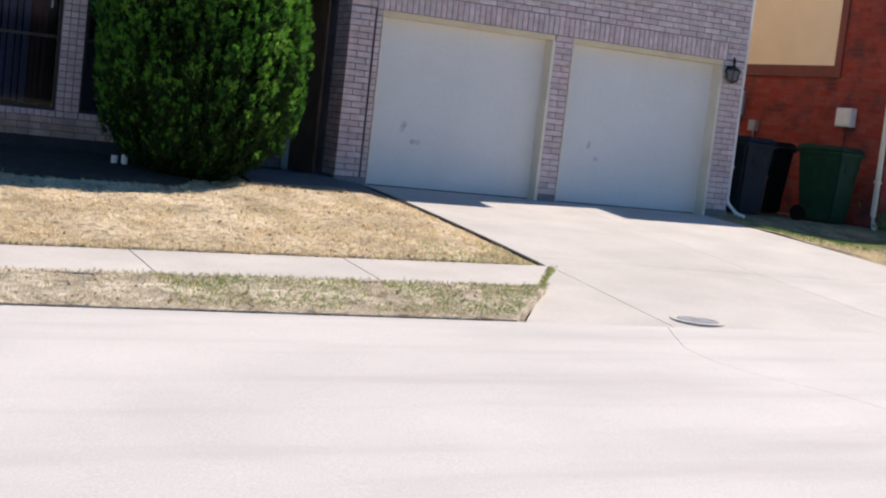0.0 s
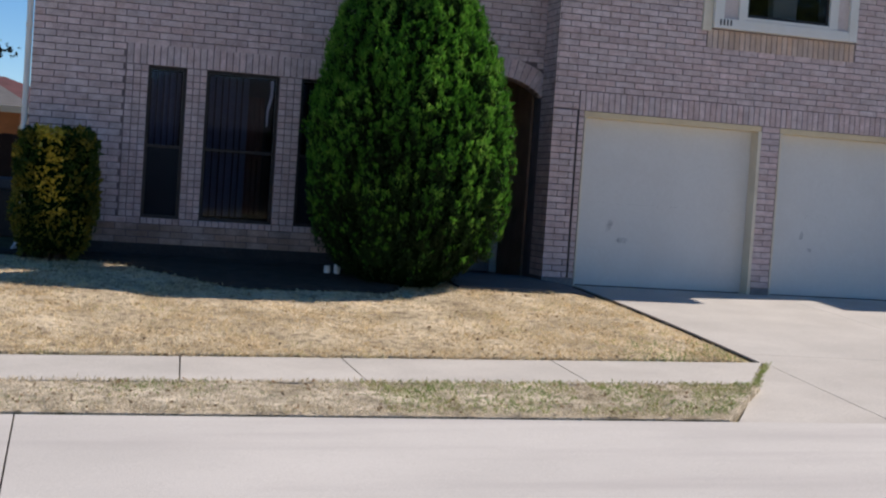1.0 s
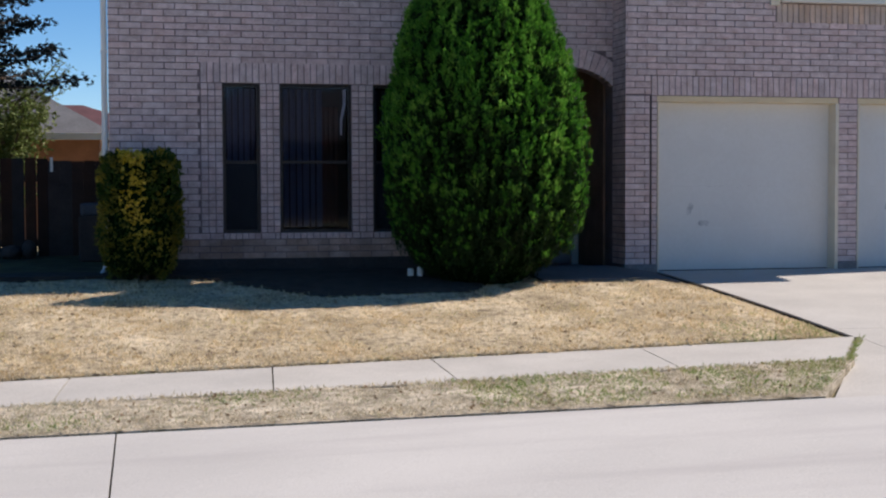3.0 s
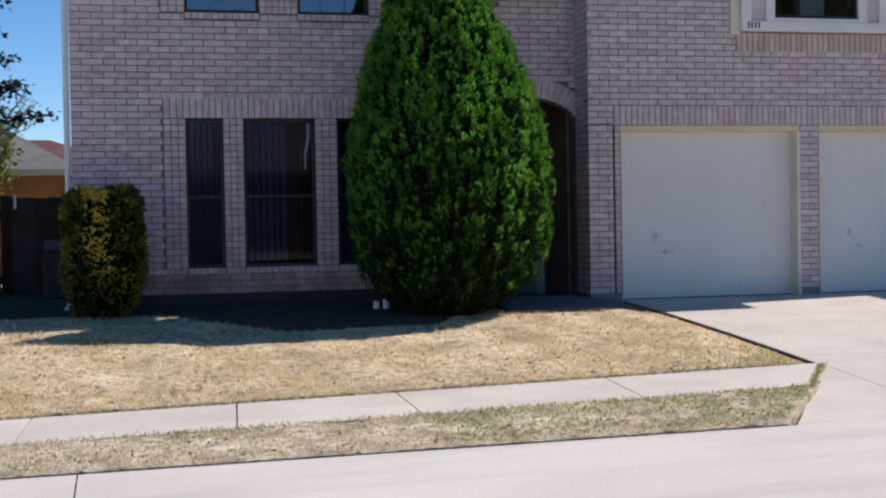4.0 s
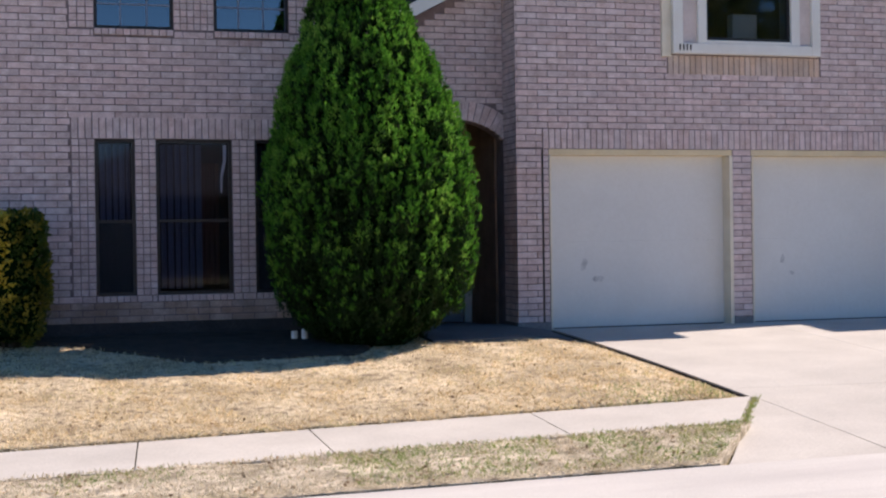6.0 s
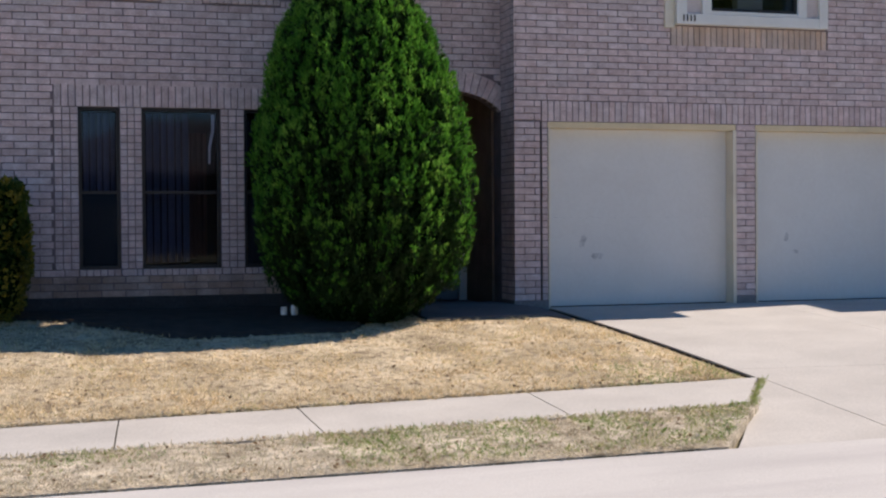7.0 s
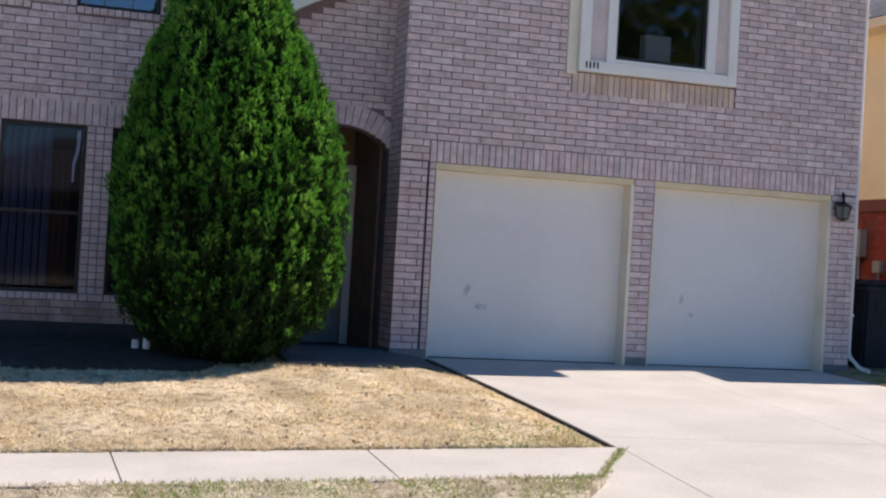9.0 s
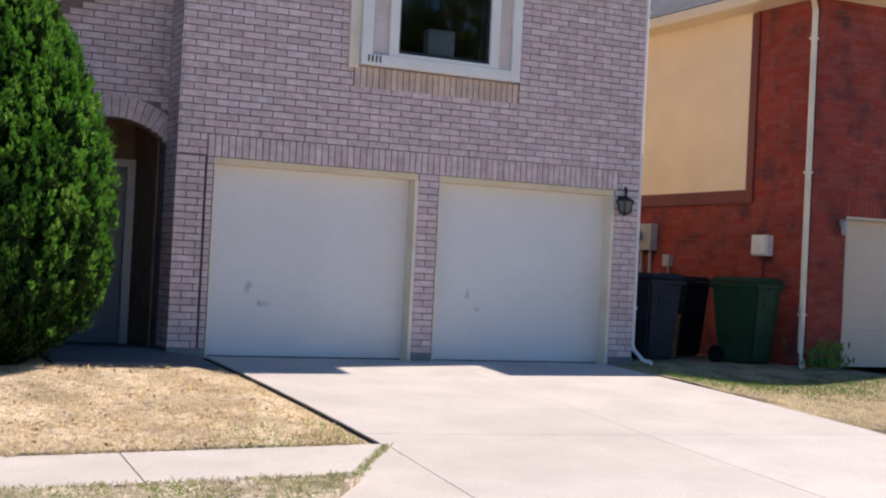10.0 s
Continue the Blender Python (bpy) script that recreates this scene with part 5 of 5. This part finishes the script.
downspout("downspout", [(NX - 0.40, NY - 0.30, 5.06), (NX - 0.34, NY - 0.22, 4.97), (NX - 0.05, NY + 0.04, 4.80), (NX - 0.045, NY + 0.05, 0.22), (NX - 0.08, NY - 0.02, 0.10), (NX - 0.22, NY - 0.20, 0.05)], "cream downspout at the corner of the red house", M_TRIM, 0.041)

# boxes on the red side wall
util = empty("utility_box", "cream plastic utility box on the red brick wall", "utility box", at=(NX, 0.94, 1.64))
part("casing", boxed(-0.12, -0.003, -0.17, 0.17, -0.15, 0.14, bevel=0.012), M_PVC, util)
part("cover", boxed(-0.135, -0.119, -0.15, 0.15, -0.13, 0.12, bevel=0.006), M_PVC, util)
bm = bmesh.new()
tube(bm, [(-0.03, 0.02, -0.15), (-0.03, 0.02, -0.8), (-0.03, 0.02, -1.6)], 0.014, 7)
part("conduit", bm, M_RED_TRIM, util)
M_GREYBOX = material("grey_box", (0.36, 0.35, 0.33), 0.5, var=0.1, scale=5, fine=40, bump=0.1)
meter = empty("electric_meter", "grey electric meter box with conduit on the red wall", "meter box", at=(NX, 3.80, 1.77))
part("casing", boxed(-0.14, -0.003, -0.24, 0.24, -0.22, 0.20, bevel=0.012), M_GREYBOX, meter)
bm = bmesh.new()
bmesh.ops.create_cone(bm, cap_ends=True, segments=20, radius1=0.085, radius2=0.075, depth=0.09, matrix=pose(-0.18, 0.05, 0.02, 0, 90, 0))
part("meter_dial", bm, M_LAMPGLASS, meter)
for y, l in ((0.12, 0.9), (-0.12, 0.7)):
    bm = bmesh.new()
    tube(bm, [(-0.05, y, -0.22), (-0.05, y, -0.22 - l)], 0.025, 8)
    part("conduit", bm, M_GREYBOX, meter)
valve = empty("tap_box", "small grey junction box on the red wall", "utility box", at=(NX, 3.2, 1.40))
part("casing", boxed(-0.09, -0.003, -0.09, 0.09, -0.09, 0.09, bevel=0.008), M_GREYBOX, valve)
bm = bmesh.new()
tube(bm, [(-0.03, 0, -0.09), (-0.03, 0, -0.7)], 0.014, 7)
part("conduit", bm, M_GREYBOX, valve)
side_lamp = empty("wall_lamp", "small pale lamp beside the neighbour's garage door", "wall lamp", at=(8.715, NY, 1.93))
side_lamp.scale = (0.75, 0.8, 0.9)
part("back_plate", boxed(-0.04, 0.04, -0.02, -0.002, -0.02, 0.1, bevel=0.006), M_GREYBOX, side_lamp)
bm = bmesh.new()
lathe(bm, [(0.03, -0.14), (0.05, -0.1), (0.05, 0.06), (0.02, 0.1)], (0, -0.075, 0), 12)
part("shade", bm, M_GREYBOX, side_lamp)
# weeds at the red house corner
spots = [(8.35 + rg.normal(0, 0.16), -0.22 + rg.normal(0, 0.1), 0.03 + 0.3 * rg.uniform() ** 2) for _ in range(150)]
weeds = sprays("weeds", spots, [(rg.normal(0, 0.4), rg.normal(0, 0.4), 1) for _ in spots], [0.12] * len(spots), M_LUSH, None, 2, 0.2, 21)
tagged(weeds, "small green weeds at the foot of the wall", "weeds", kind="stuff")


# ---- distance on the left: roofs and trees behind the fence ----
def hip_house(name, label, x0, x1, y0, y1, wall_h, roof_h, wall_mat, roof_mat, over=0.4):
    h = empty(name, label, "house")
    part("wall", boxed(x0, x1, y0, y1, -0.1, wall_h), wall_mat, h)
    bm = bmesh.new()
    inset = min(x1 - x0, y1 - y0) / 2 + over
    ring = [(x0 - over, y0 - over, wall_h + 0.01), (x1 + over, y0 - over, wall_h + 0.01), (x1 + over, y1 + over, wall_h + 0.01), (x0 - over, y1 + over, wall_h + 0.01)]
    top = [(x0 - over + inset, (y0 + y1) / 2, wall_h + roof_h), (x1 + over - inset, (y0 + y1) / 2, wall_h + roof_h)]
    v = [bm.verts.new(p) for p in ring + top]
    for f in ((0, 1, 5, 4), (1, 2, 5), (2, 3, 4, 5), (3, 0, 4), (3, 2, 1, 0)):
        bm.faces.new([v[i] for i in f])
    bmesh.ops.recalc_face_normals(bm, faces=bm.faces[:])
    part("roof", bm, roof_mat, h)
    part("gutter", boxed(x0 - over - 0.06, x1 + over + 0.06, y0 - over - 0.1, y0 - over - 0.005, wall_h - 0.08, wall_h + 0.05), M_WHITE, h)
    bm = bmesh.new()
    tube(bm, [(x1 + over, y0 - over, wall_h), (x1 + 0.03, y0 - 0.05, wall_h - 0.35), (x1 + 0.03, y0 - 0.05, 0.1)], 0.05, 8)
    part("downspout", bm, M_WHITE, h)
    return h


M_ORANGE = material("orange_brick", (0.42, 0.20, 0.12), 0.9, var=0.15, scale=3, fine=60, bump=0.3)
M_REDROOF = material("red_roof", (0.105, 0.042, 0.042), 0.9, var=0.2, scale=2, fine=30, bump=0.4)
hip_house("far_house", "low brick house with grey hipped roof beyond the fence", -19, -6.97, 14, 22, 2.18, 2.6, M_ORANGE, M_ROOF)
hip_house("far_house", "farther house with a dark red roof", -20, -4.0, 28, 36, 2.35, 1.6, M_ORANGE, M_REDROOF)


def leafy_tree(name, label, x, y, trunk_h, crown, mat, count, size, seed, droop=0.0, bare=0):
    """Tapered trunk, forked limbs and a loose crown of many leaves in clumps."""
    r = np.random.default_rng(seed)
    t = empty(name, label, "tree", at=(x, y, 0))
    cz, rx, rz = crown
    bm = bmesh.new()
    tube(bm, [(0, 0, -0.1), (0.1, 0, trunk_h * 0.5), (0, 0.1, cz)], [0.2, 0.15, 0.07], 9)
    part("trunk", bm, M_BARK, t)
    spots, ways = [], []
    limbs = 16
    for k in range(limbs):
        a = 2 * math.pi * k / limbs + r.uniform(-0.2, 0.2)
        z0 = trunk_h * r.uniform(0.6, 1.0)
        reach = rx * r.uniform(0.55, 1.0)
        end = np.array([reach * math.cos(a), reach * math.sin(a), cz + rz * r.uniform(-0.7, 0.9) - droop * reach])
        mid = end * 0.5 + np.array([0, 0, z0 * 0.3])
        bm = bmesh.new()
        tube(bm, [(0, 0, z0), tuple(mid), tuple(end)], [0.06, 0.035, 0.012], 6)
        part("limb", bm, M_BARK, t)
        for _ in range(count // limbs):
            f = r.uniform(0.25, 1.05)
            c = (mid + (end - mid) * (2 * f - 1)) if f > 0.5 else mid * (2 * f)
            spots.append(c + r.normal(0, 0.19 * rx, 3) * np.array([1, 1, 0.75]))
            ways.append(r.normal(0, 1, 3) + np.array([0, 0, 0.4 - droop]))
    sprays("crown", spots, ways, r.uniform(0.7, 1.3, len(spots)) * size, mat, t, 3, 0.5, seed)
    return t


pale_tree = leafy_tree("pale_tree", "pale green leafy tree behind the fence", -8.85, 12.2, 1.5, (2.5, 0.95, 0.85), M_PALE_TREE, 6000, 0.085, 31)
# long thin shoots that stand out of its crown
rw = np.random.default_rng(61)
shoot_spots, shoot_ways = [], []
for k in range(16):
    foot = np.array([rw.uniform(0.0, 0.55), rw.uniform(-0.3, 0.3), 2.55 + rw.uniform(-0.2, 0.3)])
    end = np.array([0.35 + 1.15 * rw.uniform() ** 0.8, rw.uniform(-0.4, 0.4), 3.05 + 0.6 * rw.uniform()])
    bend = (foot + end) / 2 + np.array([0.06, 0.0, -0.10])
    bm = bmesh.new()
    tube(bm, [tuple(foot), tuple(bend), tuple(end)], [0.014, 0.010, 0.005], 5)
    part("shoot", bm, M_BARK, pale_tree)
    for _ in range(34):
        f = rw.uniform(0.2, 1.0)
        p = (1 - f) ** 2 * foot + 2 * f * (1 - f) * bend + f * f * end
        shoot_spots.append(p + rw.normal(0, 0.03, 3))
        shoot_ways.append((rw.normal(0.4, 0.6), rw.normal(0, 0.6), rw.normal(0.3, 0.6)))
sprays("shoot_leaves", shoot_spots, shoot_ways, rw.uniform(0.05, 0.10, len(shoot_spots)), M_PALE_TREE, pale_tree, 2, 0.3, 62)
cedar = empty("cedar_tree", "dark cedar with tiered drooping boughs", "tree", at=(-9.15, 10.0, 0))
bm = bmesh.new()
tube(bm, [(0, 0, -0.1), (0, 0, 3), (0.05, 0, 8.5)], [0.28, 0.2, 0.04], 10)
part("trunk", bm, M_BARK, cedar)
spots, ways = [], []
rc = np.random.default_rng(41)
for k in range(70):
    z = 2.95 + 5.2 * k / 70
    a = k * 2.4
    reach = 1.85 * (1 - 0.75 * (z - 2.95) / 5.2) * rc.uniform(0.7, 1.08)
    bm = bmesh.new()
    end = (reach * math.cos(a), reach * math.sin(a), z + 0.12)
    tube(bm, [(0, 0, z), (0.5 * end[0], 0.5 * end[1], z - 0.06), end], [0.04, 0.025, 0.01], 6)
    part("bough", bm, M_BARK, cedar)
    for _ in range(170):
        f = rc.uniform(0.15, 1.0)
        w = 0.10 + 0.12 * math.sin(f * math.pi)
        spots.append((f * end[0] + rc.normal(0, w), f * end[1] + rc.normal(0, w), z - 0.05 + 0.17 * f * f + rc.normal(0, 0.045)))
        ways.append((math.cos(a) + rc.normal(0, 0.5), math.sin(a) + rc.normal(0, 0.5), rc.normal(-0.1, 0.35)))
sprays("crown", spots, ways, rc.uniform(0.06, 0.13, len(spots)), M_DARK_TREE, cedar, 3, 0.4, 42)

# ---- the far side of the street, behind the camera; unseen houses darken the reflections ----
M_DUN = material("dun_brick", (0.17, 0.145, 0.13), 0.9, var=0.2, scale=3, fine=60, bump=0.3)
hip_house("far_house", "unseen plain brick house added for the window reflections", -24, -10, -42, -34, 2.9, 2.2, M_DUN, M_ROOF)
hip_house("far_house", "unseen plain brick house added for the window reflections", -6, 6, -42, -34, 2.9, 2.2, M_DUN, M_ROOF)
hip_house("far_house", "unseen plain brick house added for the window reflections", 22, 36, -44, -34, 2.9, 2.2, M_DUN, M_ROOF)
leafy_tree("street_tree", "broad leafy street tree across the road", 15.0, -26, 4.5, (8.6, 5.0, 4.6), M_PALE_TREE, 9500, 0.36, 51)

# ---- single bricks of the garage wall, last ----
shared = {}
for b in near_pick:
    w, h = round(b[1] - b[0], 3), round(b[3] - b[2], 3)
    if (w, h) not in shared:
        v, q = brick_body((0, w, 0, h), 0.0, 0.001)
        me = bpy.data.meshes.new("brick")
        me.from_pydata(v, [], q)
        me.materials.append(M_BRICK_PIECE)
        me.update()
        shared[(w, h)] = me
    ob = new("brick", shared[(w, h)])
    ob.location = (b[0], YG, b[2])
    ob.parent = brick_wall_garage
